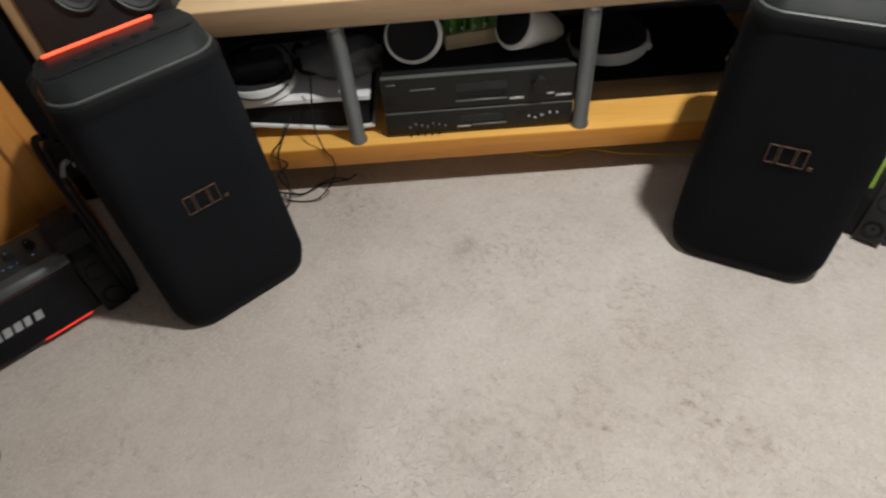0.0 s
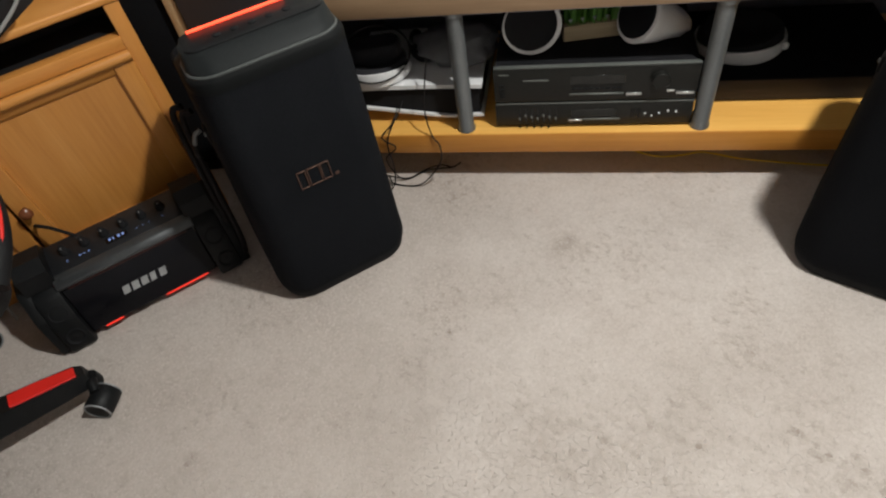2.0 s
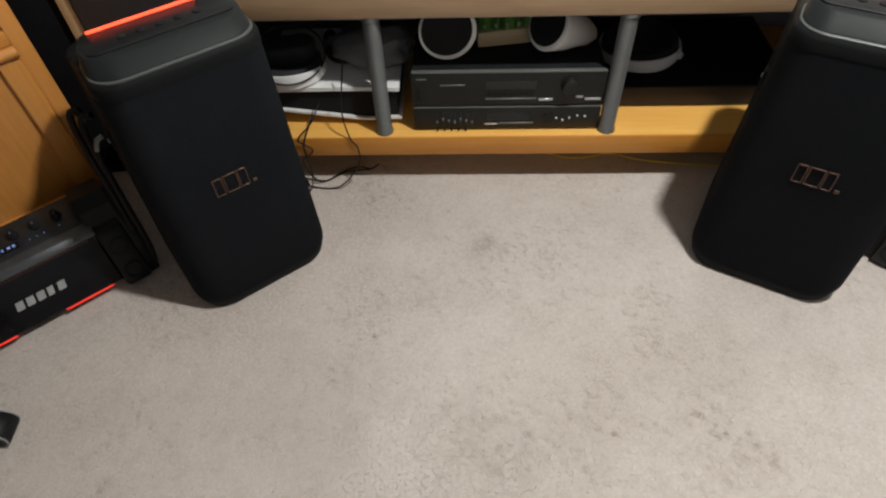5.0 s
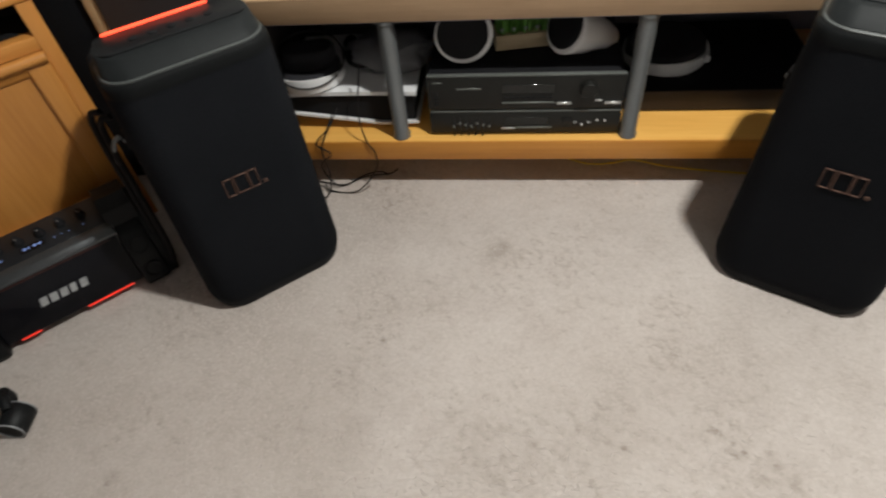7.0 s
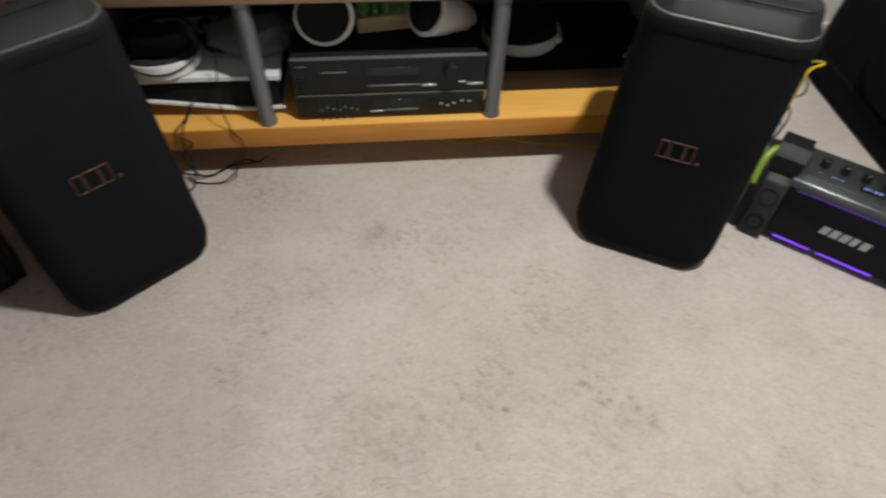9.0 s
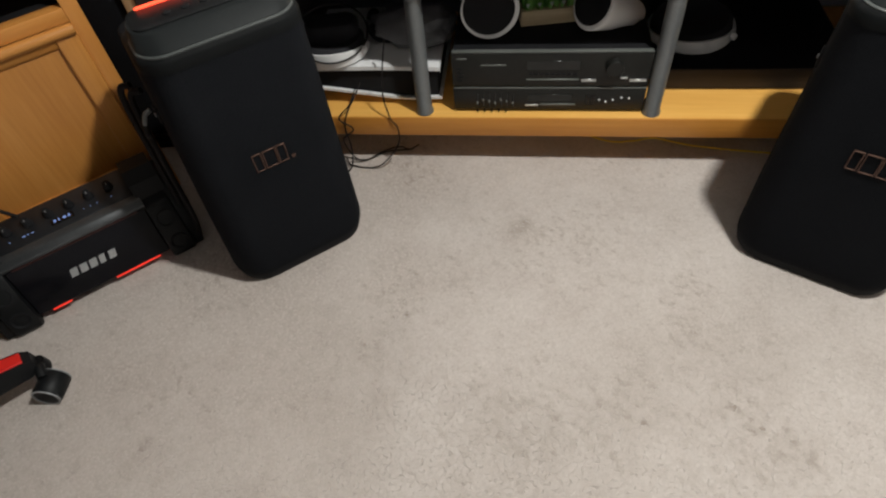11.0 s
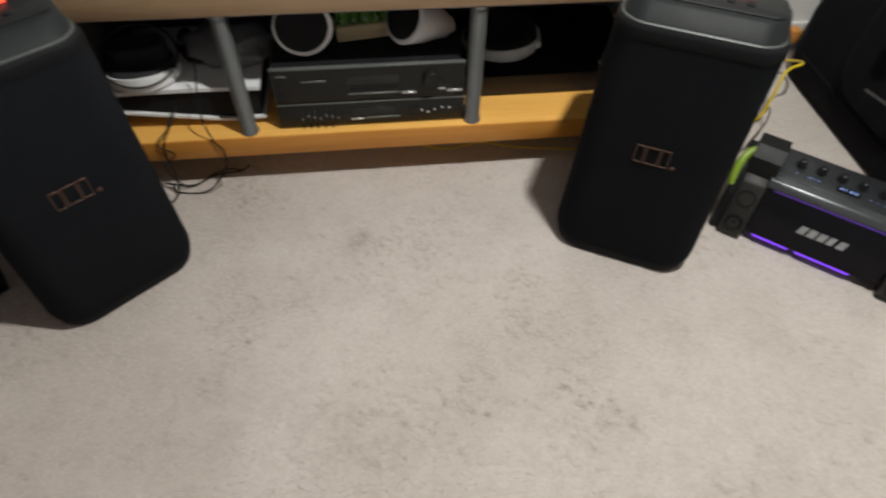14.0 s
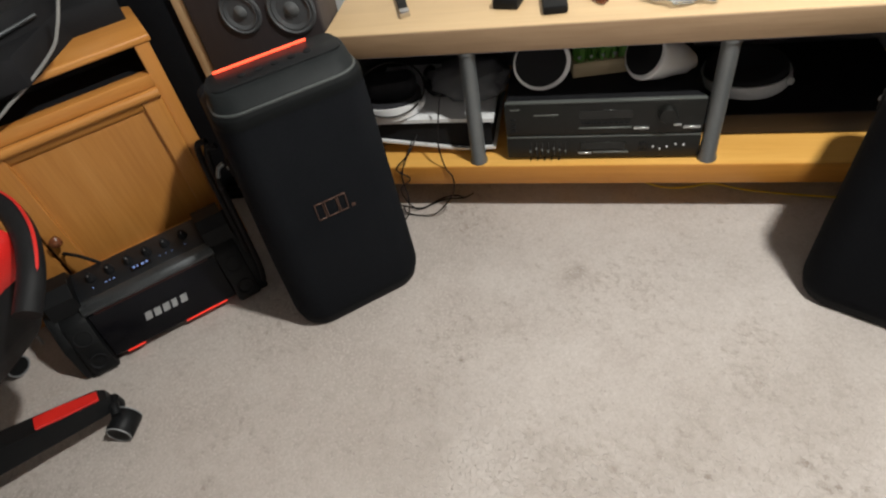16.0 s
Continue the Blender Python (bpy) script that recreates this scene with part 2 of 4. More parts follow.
def box(lo, hi, bevel=0.0, seg=2, m=None, bm=None):
    own = bmesh.new()
    bmesh.ops.create_cube(own, size=1)
    c, s = (Vector(lo) + Vector(hi)) / 2, Vector(hi) - Vector(lo)
    for v in own.verts:
        v.co = Vector((v.co.x * s.x, v.co.y * s.y, v.co.z * s.z)) + c
    if bevel:
        bmesh.ops.bevel(own, geom=own.edges[:], offset=min(bevel, 0.49 * min(s)), segments=seg, affect="EDGES", profile=0.5)
    if m:
        own.transform(m)
    return merge(bm, own)


def merge(bm, own):
    if bm is None:
        return own
    me = bpy.data.meshes.new("tmp")
    own.to_mesh(me)
    own.free()
    bm.from_mesh(me)
    bpy.data.meshes.remove(me)
    return bm


def loft(rings, bm=None, closed=True, caps=True, m=None):
    own = bmesh.new()
    rows = [[own.verts.new(p) for p in r] for r in rings]
    n = len(rows[0])
    for a, b in zip(rows, rows[1:]):
        for i in range(n if closed else n - 1):
            j = (i + 1) % n
            own.faces.new((a[i], a[j], b[j], b[i]))
    if caps and closed:
        own.faces.new(rows[0][::-1])
        own.faces.new(rows[-1])
    if m:
        own.transform(m)
    return merge(bm, own)


def rounded(w, d, r, z, n=7, cx=0.0, cy=0.0):
    """A rounded rectangle ring at the height z."""
    out = []
    for k, (sx, sy) in enumerate(((1, 1), (-1, 1), (-1, -1), (1, -1))):
        for i in range(n):
            a = radians(90 * k + 90 * i / (n - 1))
            out.append((cx + sx * (w / 2 - r) + r * math.cos(a), cy + sy * (d / 2 - r) + r * math.sin(a), z))
    return out


def lathe(profile, n=32, bm=None, m=None):
    """Profile of (radius, height) turned about z."""
    rings = [[(r * math.cos(2 * math.pi * i / n), r * math.sin(2 * math.pi * i / n), h) for i in range(n)] for r, h in profile]
    return loft(rings, bm, True, True, m)


def smooth_line(pts, per=8):
    pts = [Vector(p) for p in pts]
    ext = [pts[0] * 2 - pts[1], *pts, pts[-1] * 2 - pts[-2]]
    out = []
    for a, b, c, d in zip(ext, ext[1:], ext[2:], ext[3:]):
        for i in range(per):
            t = i / per
            out.append(0.5 * ((2 * b) + (c - a) * t + (2 * a - 5 * b + 4 * c - d) * t * t + (3 * b - a - 3 * c + d) * t ** 3))
    return out + [pts[-1]]


def tube(pts, r, n=8, bm=None, per=8, curve=True):
    line = smooth_line(pts, per) if curve else [Vector(p) for p in pts]
    rings, up = [], Vector((0.13, 0.21, 0.97))
    for i, p in enumerate(line):
        t = (line[min(i + 1, len(line) - 1)] - line[max(i - 1, 0)]).normalized()
        a = t.cross(up)
        a = (a if a.length > 0.05 else t.cross(Vector((1, 0, 0)))).normalized()
        b = t.cross(a)
        up = b if b.dot(up) > 0 else -b
        b = up
        a = b.cross(t)
        rings.append([p + r * (math.cos(2 * math.pi * k / n) * a + math.sin(2 * math.pi * k / n) * b) for k in range(n)])
    return loft(rings, bm)


def aim(at, axis, roll=0.0):
    """A pose whose z axis points along axis."""
    return Matrix.Translation(at) @ Vector(axis).to_track_quat("Z", "Y").to_matrix().to_4x4() @ pose(0, 0, 0, 0, 0, roll)


# ---- the room ----
FLOOR = part("floor", box((-2.1, -2.3, -0.06), (2.5, 1.54, 0.0)), M_CARPET, None, "", 0)
tagged(FLOOR, "beige cut-pile carpet floor with faint footmarks", "floor", "", "structure")
# south, west and east walls stay out of view and shape the fill
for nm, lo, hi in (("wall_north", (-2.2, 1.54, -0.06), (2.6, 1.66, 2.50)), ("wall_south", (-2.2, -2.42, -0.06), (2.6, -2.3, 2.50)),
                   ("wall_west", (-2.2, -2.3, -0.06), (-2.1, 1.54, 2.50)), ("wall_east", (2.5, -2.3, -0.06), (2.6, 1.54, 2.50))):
    tagged(part(nm, box(lo, hi), M_WALL if nm == "wall_north" else M_BOUNCEW, None, "", 0), "off-white painted wall behind the stand" if nm == "wall_north" else "unseen room wall, its tone set for bounce light", "wall", "", "structure")
tagged(part("ceiling", box((-2.2, -2.42, 2.50), (2.6, 1.66, 2.6)), M_CEIL, None, "", 0), "unseen room ceiling, its grey set to limit bounce light", "ceiling", "", "structure")
tagged(part("baseboard", box((-2.1, 1.526, 0.002), (2.5, 1.538, 0.085), 0.004), M_TRIM), "white painted skirting along the wall", "baseboard", "", "structure")

# unseen fixture, added to hold the light and stop it going up
lamp = thing("ceiling_lamp", pose(LAMP[0], LAMP[1], LAMP[2] + 0.02), "unseen dark metal lamp, added round the inferred light", "lamp")
part("cord", tube([(0, 0, 0.066), (0, 0, 0.18), (0, 0, 0.325)], 0.004), M_TRIM, lamp)
part("canopy", lathe([(0.02, 0.305), (0.05, 0.315), (0.05, 0.3295)], 24), M_TRIM, lamp)
part("shade", lathe([(0.012, 0.07), (0.05, 0.06), (0.085, 0.01), (0.105, -0.10), (0.103, -0.10), (0.082, 0.006), (0.048, 0.055), (0.012, 0.065)], 36), M_ENDCAP, lamp, "dark metal shade")
part("bulb", lathe([(0.012, 0.06), (0.02, 0.03), (0.035, 0.0), (0.035, -0.02), (0.02, -0.045), (0.004, -0.05)], 24), M_SHADE, lamp, "glowing bulb")

# ---- television stand ----
SH = 0.146          # top of the low shelf
DT = 0.494          # top of the desk
SL, SR = -0.538, 0.98
stand = thing("television_stand", pose(0, 0, 0), "pale wood television stand with an orange low shelf and grey posts", "stand")
part("top_board", box((SL, 1.032, 0.441), (SR, 1.53, DT), 0.0025, 2), M_OAK, stand, "pale wood laminate top board")
# unseen sheet added under the board to govern bounce onto the shelf
part("underside", box((SL + 0.02, 1.034, 0.4375), (SR - 0.02, 1.49, 0.4415)), M_BAYSHADE, stand, "added sheet, toned for the bounce in the bay")
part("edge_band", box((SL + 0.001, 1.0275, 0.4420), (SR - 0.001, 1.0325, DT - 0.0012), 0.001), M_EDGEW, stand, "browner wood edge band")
part("low_shelf", box((SL, 1.028, 0.092), (SR, 1.50, SH), 0.0025, 2), M_SHELF, stand, "honey orange laminate shelf")
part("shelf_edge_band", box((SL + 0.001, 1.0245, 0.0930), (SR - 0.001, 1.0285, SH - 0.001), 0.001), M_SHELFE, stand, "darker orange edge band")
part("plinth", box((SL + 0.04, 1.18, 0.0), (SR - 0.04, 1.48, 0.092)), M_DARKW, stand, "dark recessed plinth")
# panel colour lifts the shade at the back of the bay
part("back_panel", box((SL, 1.50, 0.092), (SR, 1.515, 0.441)), M_BAYSHADE, stand, "back panel, toned to lift the bay's shade")
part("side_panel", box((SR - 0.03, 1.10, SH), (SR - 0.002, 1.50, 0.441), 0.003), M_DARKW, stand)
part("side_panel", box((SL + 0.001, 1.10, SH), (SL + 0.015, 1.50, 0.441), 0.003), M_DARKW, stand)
for x in (-0.235, 0.286):
    part("post", lathe([(0.021, SH), (0.021, SH + 0.006), (0.018, SH + 0.012), (0.018, 0.43), (0.022, 0.434), (0.022, 0.441)], 24, None, pose(x, 1.050, 0)), M_POST, stand)

# ---- party speakers ----


def party_speaker(m, label):
    """Front centre at the origin, facing -y."""
    s = thing("party_speaker", m, label, "speaker", "party speakers")
    W, D = 0.304, 0.285

    def ring(wk, y0, y1, z, r=0.060):
        return rounded(W * wk, y1 - y0, min(r, 0.48 * (y1 - y0)), z, 9, 0, (y0 + y1) / 2)

    def front(z):
        return 0.012 * (z - 0.05) / 0.5

    def back(z):
        return D - 0.140 * min(1.0, max(0.0, (z - 0.505) / 0.036)) ** 1.2

    def width(z):
        return 1.0 - 0.10 * (max(0, z - 0.05) / 0.5)

    part("base", loft([ring(0.93, 0.010, D - 0.01, 0.0), ring(0.955, 0.006, D - 0.006, 0.008), ring(0.97, 0.004, D - 0.004, 0.020), ring(0.975, 0.003, D - 0.003, 0.03)]), M_RUBBER, s, "black rubber foot")
    rings = [ring(0.97, 0.004, D - 0.004, 0.024), ring(0.99, 0.001, D - 0.001, 0.034)]
    rings += [ring(width(z), front(z), back(z), z, 0.060 - 0.012 * z / 0.55) for z in (0.05, 0.12, 0.20, 0.30, 0.36, 0.42, 0.46, 0.49, 0.505, 0.512, 0.519, 0.526)]
    part("grille", loft(rings), M_GRILLE, s, "black cloth covered grille")
    rings = [ring(width(z) + 0.004, front(z) - 0.001, back(z) + 0.001, z, 0.048) for z in (0.5265, 0.530, 0.542)]
    rings += [ring(width(0.548) - 0.012, front(0.548) + 0.002, 0.1365, 0.547, 0.046), ring(width(0.548) - 0.036, front(0.548) + 0.005, 0.134, 0.5505, 0.045)]
    part("collar", loft(rings), M_COLLAR, s, "black plastic collar")
    k = width(0.55)
    part("edge_trim", loft([ring(k - 0.045, 0.018, 0.133, 0.5485, 0.044), ring(k - 0.034, 0.0165, 0.1345, 0.5505, 0.045), ring(k - 0.034, 0.0165, 0.1345, 0.5525, 0.045), ring(k - 0.046, 0.019, 0.133, 0.5545, 0.044)]), M_EDGE, s, "thin pale edge trim")
    part("cap", loft([ring(k - 0.05, 0.0205, 0.132, 0.549, 0.043), ring(k - 0.05, 0.0205, 0.132, 0.5555, 0.043), ring(k - 0.056, 0.0235, 0.132, 0.5585, 0.043), ring(k - 0.075, 0.044, 0.131, 0.5755, 0.041), ring(k - 0.085, 0.049, 0.131, 0.5785, 0.038), ring(k - 0.11, 0.058, 0.129, 0.580, 0.03)]), M_CAP, s, "charcoal plastic top cap")
    part("control_panel", loft([rounded(0.236, 0.074, 0.02, z, 7, 0, 0.093) for z in (0.566, 0.5815)] + [rounded(0.231, 0.070, 0.018, 0.583, 7, 0, 0.093)]), M_PLASTIC, s, "matt black control panel")
    part("light_bar", box((-0.100, 0.122, 0.5825), (0.072, 0.1265, 0.5870), 0.0015), M_LED, s, "glowing orange-red light bar")
    for b in range(5):
        part("button", lathe([(0.007, 0.582), (0.007, 0.5845), (0.005, 0.5855)], 14, None, pose(-0.06 + 0.03 * b, 0.083, 0)), M_RUBBER, s)
    part("carry_handle", tube([(-0.10, 0.19, 0.49), (-0.098, 0.215, 0.508), (-0.06, 0.22, 0.512), (0.06, 0.22, 0.512), (0.098, 0.215, 0.508), (0.10, 0.19, 0.49)], 0.010, 10), M_PLASTIC, s)
    for sx in (-1, 1):
        part("side_bracket", box((sx * 0.140 - 0.006, 0.09, 0.40), (sx * 0.140 + 0.006, 0.12, 0.43), 0.003), M_RUBBER, s)
        part("bracket_screw", lathe([(0.004, 0), (0.004, 0.002), (0.003, 0.003)], 12, None, aim((sx * 0.146, 0.105, 0.415), (sx, 0, 0))), M_POST, s)
    z0, h = 0.289, 0.040
    y = front(z0 + h / 2) - 0.0025
    for x, w in ((-0.028, 0.009), (-0.004, 0.013), (0.019, 0.009)):
        fr = None
        for lo, hi in (((x - w, 0), (x - w + 0.0022, h)), ((x + w - 0.0022, 0.0), (x + w, h)), ((x - w, 0), (x + w, 0.0022)), ((x - w, h - 0.0022), (x + w, h))):
            fr = box((lo[0], y, z0 + lo[1]), (hi[0], y + 0.005, z0 + hi[1]), 0.0006, 1, None, fr)
        part("badge_mark", fr, M_COPPER, s, "copper outlined badge block")
    part("badge_mark", box((0.034, y, z0), (0.042, y + 0.005, z0 + 0.007), 0.001), M_COPPER, s)
    return s


party_speaker(pose(-0.457, 0.697, 0, 0, 0, 39), "tall black party speaker with lit orange bar, beside the cabinet")
party_speaker(pose(0.573, 0.707, 0, 0, 0, -27), "tall black party speaker with copper badge, in front of stand")

# ---- karaoke boxes ----


def profile_prism(prof, x0, x1, bevel=0.0, bm=None):
    """A (y, z) outline pushed from x0 to x1."""
    own = loft([[(x, y, z) for y, z in prof] for x in (x0, x1)])
    if bevel:
        bmesh.ops.bevel(own, geom=own.edges[:], offset=bevel, segments=2, affect="EDGES", profile=0.5)
    return merge(bm, own)


def boombox(m, label, led, dim, strap, cap_tone):
    """Foot of the front centre at the origin, facing -y."""
    s = thing("karaoke_speaker", m, label, "speaker", "karaoke speakers")
    part("body", profile_prism([(0.022, 0.010), (0.012, 0.026), (0.040, 0.138), (0.055, 0.150), (0.125, 0.170), (0.165, 0.158), (0.178, 0.05), (0.16, 0.010)], -0.150, 0.150, 0.004), M_GLOSS, s)
    part("front_panel", profile_prism([(0.005, 0.026), (0.010, 0.022), (0.040, 0.134), (0.035, 0.137)], -0.143, 0.143, 0.0012), M_FRONT, s, "glossy black front panel")
    part("ridge", profile_prism([(0.034, 0.138), (0.033, 0.146), (0.043, 0.157), (0.060, 0.162), (0.068, 0.158), (0.05, 0.142)], -0.149, 0.149, 0.003), M_RIDGE, s, "brushed grey metal ridge")
    part("control_panel", profile_prism([(0.060, 0.155), (0.060, 0.1625), (0.140, 0.1815), (0.141, 0.170)], -0.147, 0.147, 0.0015), M_GUN, s, "gunmetal control panel")
    slope = pose(0, 0.060, 0.163, 13.4)
    for k in range(6):
        kn = part("knob", lathe([(0.0105, 0.0), (0.0105, 0.004), (0.0085, 0.006), (0.0075, 0.016), (0.006, 0.0175)], 18, None, slope @ pose(-0.105 + 0.042 * k, 0.046, 0.0)), M_RUBBER, s)
        part("pointer", box((-0.0008, -0.007, 0.0), (0.0008, -0.002, 0.0008), 0, 1, slope @ pose(-0.105 + 0.042 * k, 0.046, 0.0173)), M_CONE, kn)
    part("display", box((-0.024, 0.014, 0.0003), (0.022, 0.028, 0.002), 0.0006, 1, slope), M_GLOSS, s)
    for x, w in ((-0.018, 0.005), (-0.009, 0.003), (0.001, 0.006), (0.011, 0.005)):
        part("display_mark", box((x, 0.0185, 0.002), (x + w, 0.0245, 0.0026), 0, 1, slope), M_LEDB, s)
    for x, w in ((-0.108, 0.003), (-0.082, 0.006), (-0.072, 0.003), (-0.064, 0.005), (0.042, 0.002), (0.056, 0.002), (0.070, 0.002), (0.100, 0.003)):
        part("panel_mark", box((x, 0.019, 0.0004), (x + w, 0.0215, 0.0010), 0, 1, slope), M_LEDB, s)
    for xa, xb in (((-0.125, -0.045), (-0.030, 0.085)) if strap else ((-0.118, -0.078), (0.020, 0.122))):
        part("light_strip", box((xa, 0.0035, 0.021), (xb, 0.0075, 0.0242), 0.001), led, s, "glowing light strip")
    part("light_strip", box((-0.130, 0.0325, 0.1355), (0.130, 0.036, 0.1385), 0.0006), dim, s, "dim light strip")
    lean = Matrix.Translation((0, 0.0075, 0.024)) @ pose(0, 0, 0, -14.5)
    for k, w in enumerate((0.0150, 0.0150, 0.0150, 0.0120, 0.0150)):
        x = -0.050 + 0.0205 * k
        slab = loft([[(x + 0.24 * (z - 0.045) + dx, yy, z) for dx, yy in ((0, -0.004), (w, -0.004), (w, -0.0015), (0, -0.0015))] for z in (0.046, 0.065)], None, True, True, lean)
        part("badge_block", slab, M_BADGE, s, "silver badge block")
    for sx in (-1, 1):
        x0, x1 = sorted((sx * 0.146, sx * 0.200))
        end = part("end_cap", profile_prism([(0.002, 0.0), (-0.012, 0.016), (0.004, 0.088), (0.030, 0.138), (0.075, 0.160), (0.14, 0.166), (0.178, 0.14), (0.188, 0.04), (0.175, 0.0)], x0, x1, 0.006), cap_tone, s, "ribbed end cap, darker on the less lit speaker")
        xm = (x0 + x1) / 2
        for y, z, ax in ((-0.0065, 0.046, (0, -1, 0.22)), (0.0135, 0.106, (0, -1, 0.50))):
            part("driver", lathe([(0.020, -0.004), (0.020, 0.002), (0.0175, 0.0025), (0.016, 0.0), (0.009, -0.003), (0.004, -0.001)], 24, None, aim((xm, y, z), ax)), M_RUBBER, end, "round black driver")
        part("handle_mount", loft([[(x, y, z) for y, z in ((0.048, 0.15), (0.054, 0.188), (0.080, 0.208), (0.128, 0.204), (0.152, 0.17), (0.15, 0.15))] for x in (x0 - 0.004, x1 + 0.004)]), M_PLASTIC, end)
        xo = sx * 0.209
        part("side_plate", profile_prism([(0.000, 0.006), (0.014, 0.100), (0.055, 0.160), (0.14, 0.170), (0.176, 0.13), (0.182, 0.012)], xo - 0.012, xo + 0.012, 0.005), M_PLASTIC, end)
        if strap and sx < 0:
            part("strap", tube([(xo, 0.030, 0.100), (xo + sx * 0.010, 0.040, 0.128), (xo + sx * 0.010, 0.062, 0.160), (xo, 0.085, 0.176), (xo - sx * 0.02, 0.10, 0.180)], 0.0095, 10), M_GREEN, end, "lime green carry strap")
    return s


# same model twice; the less lit one has its shade in darker end caps
boombox(pose(-0.894, 0.592, 0, 0, 0, 42), "black karaoke speaker with red light strip, beside the cabinet", M_LEDR, M_LEDRD, False, M_PLASTIC)
boombox(pose(1.000, 0.658, 0, 0, 0, -39), "black karaoke speaker with purple light strip and lime strap", M_LEDP, M_LEDPD, True, M_ENDCAP)

# ---- cabinet ----
CM = Matrix.Translation((-0.926, 0.872, 0.077)) @ pose(0, 0, 0, 0, 0, 43) @ Matrix.Scale(0.926, 4)   # x along the front, -y towards the room
cab = thing("cabinet", CM, "orange oak cabinet with a panelled door and open slot", "cabinet")
part("stile", box((0.052, 0.0, -0.083), (0.085, 0.02, 0.517), 0.002), M_CAB, cab)
part("side_panel", box((0.068, 0.02, -0.083), (0.085, 0.42, 0.517)), M_CAB, cab)
part("side_panel", box((-0.80, 0.0, -0.083), (-0.775, 0.42, 0.517)), M_CAB, cab)
part("top_panel", box((-0.82, -0.004, 0.517), (0.092, 0.44, 0.534), 0.005, 3), M_CABH, cab)
# slot floor is coloured black for the shade in the cavity
part("slot_floor", box((-0.775, 0.030, 0.430), (0.052, 0.40, 0.4475)), M_RUBBER, cab)
part("rail", box((-0.775, -0.003, 0.420), (0.052, 0.030, 0.450), 0.002), M_CABH, cab)
# black sheet added as the shade at the back of the slot
part("slot_shade", box((-0.773, 0.150, 0.449), (0.050, 0.156, 0.516)), M_RUBBER, cab, "black sheet for the shade inside the slot")
part("back_panel", box((-0.775, 0.40, -0.083), (0.068, 0.42, 0.517)), M_DARKW, cab)
part("kick_board", box((-0.775, 0.03, -0.083), (0.052, 0.045, 0.0)), M_CABH, cab)


def door(x0, x1, z0, z1, knob_x):
    w = 0.046
    d = part("door", box((x0 + w - 0.01, 0.004, z0 + w - 0.01), (x1 - w + 0.01, 0.012, z1 - w + 0.01)), M_CAB, cab, "panelled oak door")
    part("raised_panel", loft([[(x0 + w - .002 + i, y, z0 + w - .002 + i), (x1 - w + .002 - i, y, z0 + w - .002 + i), (x1 - w + .002 - i, y, z1 - w + .002 - i), (x0 + w - .002 + i, y, z1 - w + .002 - i)] for i, y in ((0.0, 0.006), (0.001, 0.0010), (0.004, 0.0005), (0.012, 0.0005))]), M_CAB, d)
    for a, b in ((x0, x0 + w), (x1 - w, x1)):
        part("door_stile", box((a, -0.012, z0), (b, 0.008, z1), 0.004, 3), M_CAB, d)
    part("door_rail", box((x0 + w, -0.011, z0), (x1 - w, 0.008, z0 + w), 0.004, 3), M_CABH, d)
    part("door_rail", profile_prism([(0.006, z1 - w), (-0.001, z1 - w), (-0.006, z1 - w + 0.006), (-0.0135, z1 - 0.022), (-0.0135, z1 - 0.002), (0.006, z1 - 0.002)], x0 + w, x1 - w, 0.002), M_CABH, d)
    part("door_moulding", tube([(x0, -0.0115, z1 - 0.009), (x1, -0.0115, z1 - 0.009)], 0.012, 14, None, 1), M_CABH, d, "rounded oak moulding")
    part("door_knob", lathe([(0.005, 0.0), (0.006, 0.012), (0.013, 0.018), (0.015, 0.026), (0.010, 0.033), (0.003, 0.035)], 20, None, aim((knob_x, -0.010, 0.175), (0, -1, 0))), M_KNOB, d, "dark turned wooden knob")


door(-0.345, 0.052, 0.004, 0.419, -0.322)
door(-0.760, -0.352, 0.004, 0.419, -0.378)

# clutter on the cabinet
pr = thing("printer", CM @ pose(-0.20, 0.02, 0.532), "low black printer lying on the cabinet top", "printer")
part("body", loft([[(x, y + b, z) for x, y in ((-0.30, 0.34), (-0.30, -0.072), (0.035, -0.072), (0.147, 0.108), (0.27, 0.11), (0.27, 0.34))] for z, b in ((0.002, 0.0), (0.03, 0.0), (0.055, 0.006), (0.062, 0.015))]), M_RUBBER, pr)
part("lid", loft([[(x, y, z) for x, y in ((-0.30, 0.34), (-0.30, b), (-0.02, b), (0.11, 0.062 + b), (0.147, 0.13 + b), (0.20, 0.34))] for z, b in ((0.062, 0.0), (0.098, 0.004), (0.110, 0.016))]), M_RUBBER, pr)
part("trim_bar", tube([(-0.20, -0.003, 0.078), (-0.02, -0.003, 0.082), (0.110, 0.054, 0.087)], 0.004, 8, None, 4), M_RIDGE, pr, "silver trim bar")
gc = part("power_cable", tube([(-0.912, 0.844, 0.726), (-0.931, 0.830, 0.684), (-0.946, 0.812, 0.647), (-0.967, 0.791, 0.613), (-1.021, 0.739, 0.568), (-1.063, 0.700, 0.540), (-1.148, 0.622, 0.466), (-1.213, 0.548, 0.263), (-1.241, 0.529, 0.006)], 0.0032), M_GREYCABLE)
tagged(gc, "thin grey cable hanging in front of the cabinet", "cable")

ts = thing("tower_speaker", pose(-0.985, 1.20, 0, 0, 0, 8), "tall narrow black tower between cabinet and stand", "speaker")
part("body", box((-0.085, -0.12, 0.02), (0.085, 0.16, 1.0), 0.01, 3), M_DARKW, ts)
part("grille", box((-0.078, -0.128, 0.04), (0.078, -0.1205, 0.98), 0.003), M_GRILLE, ts)
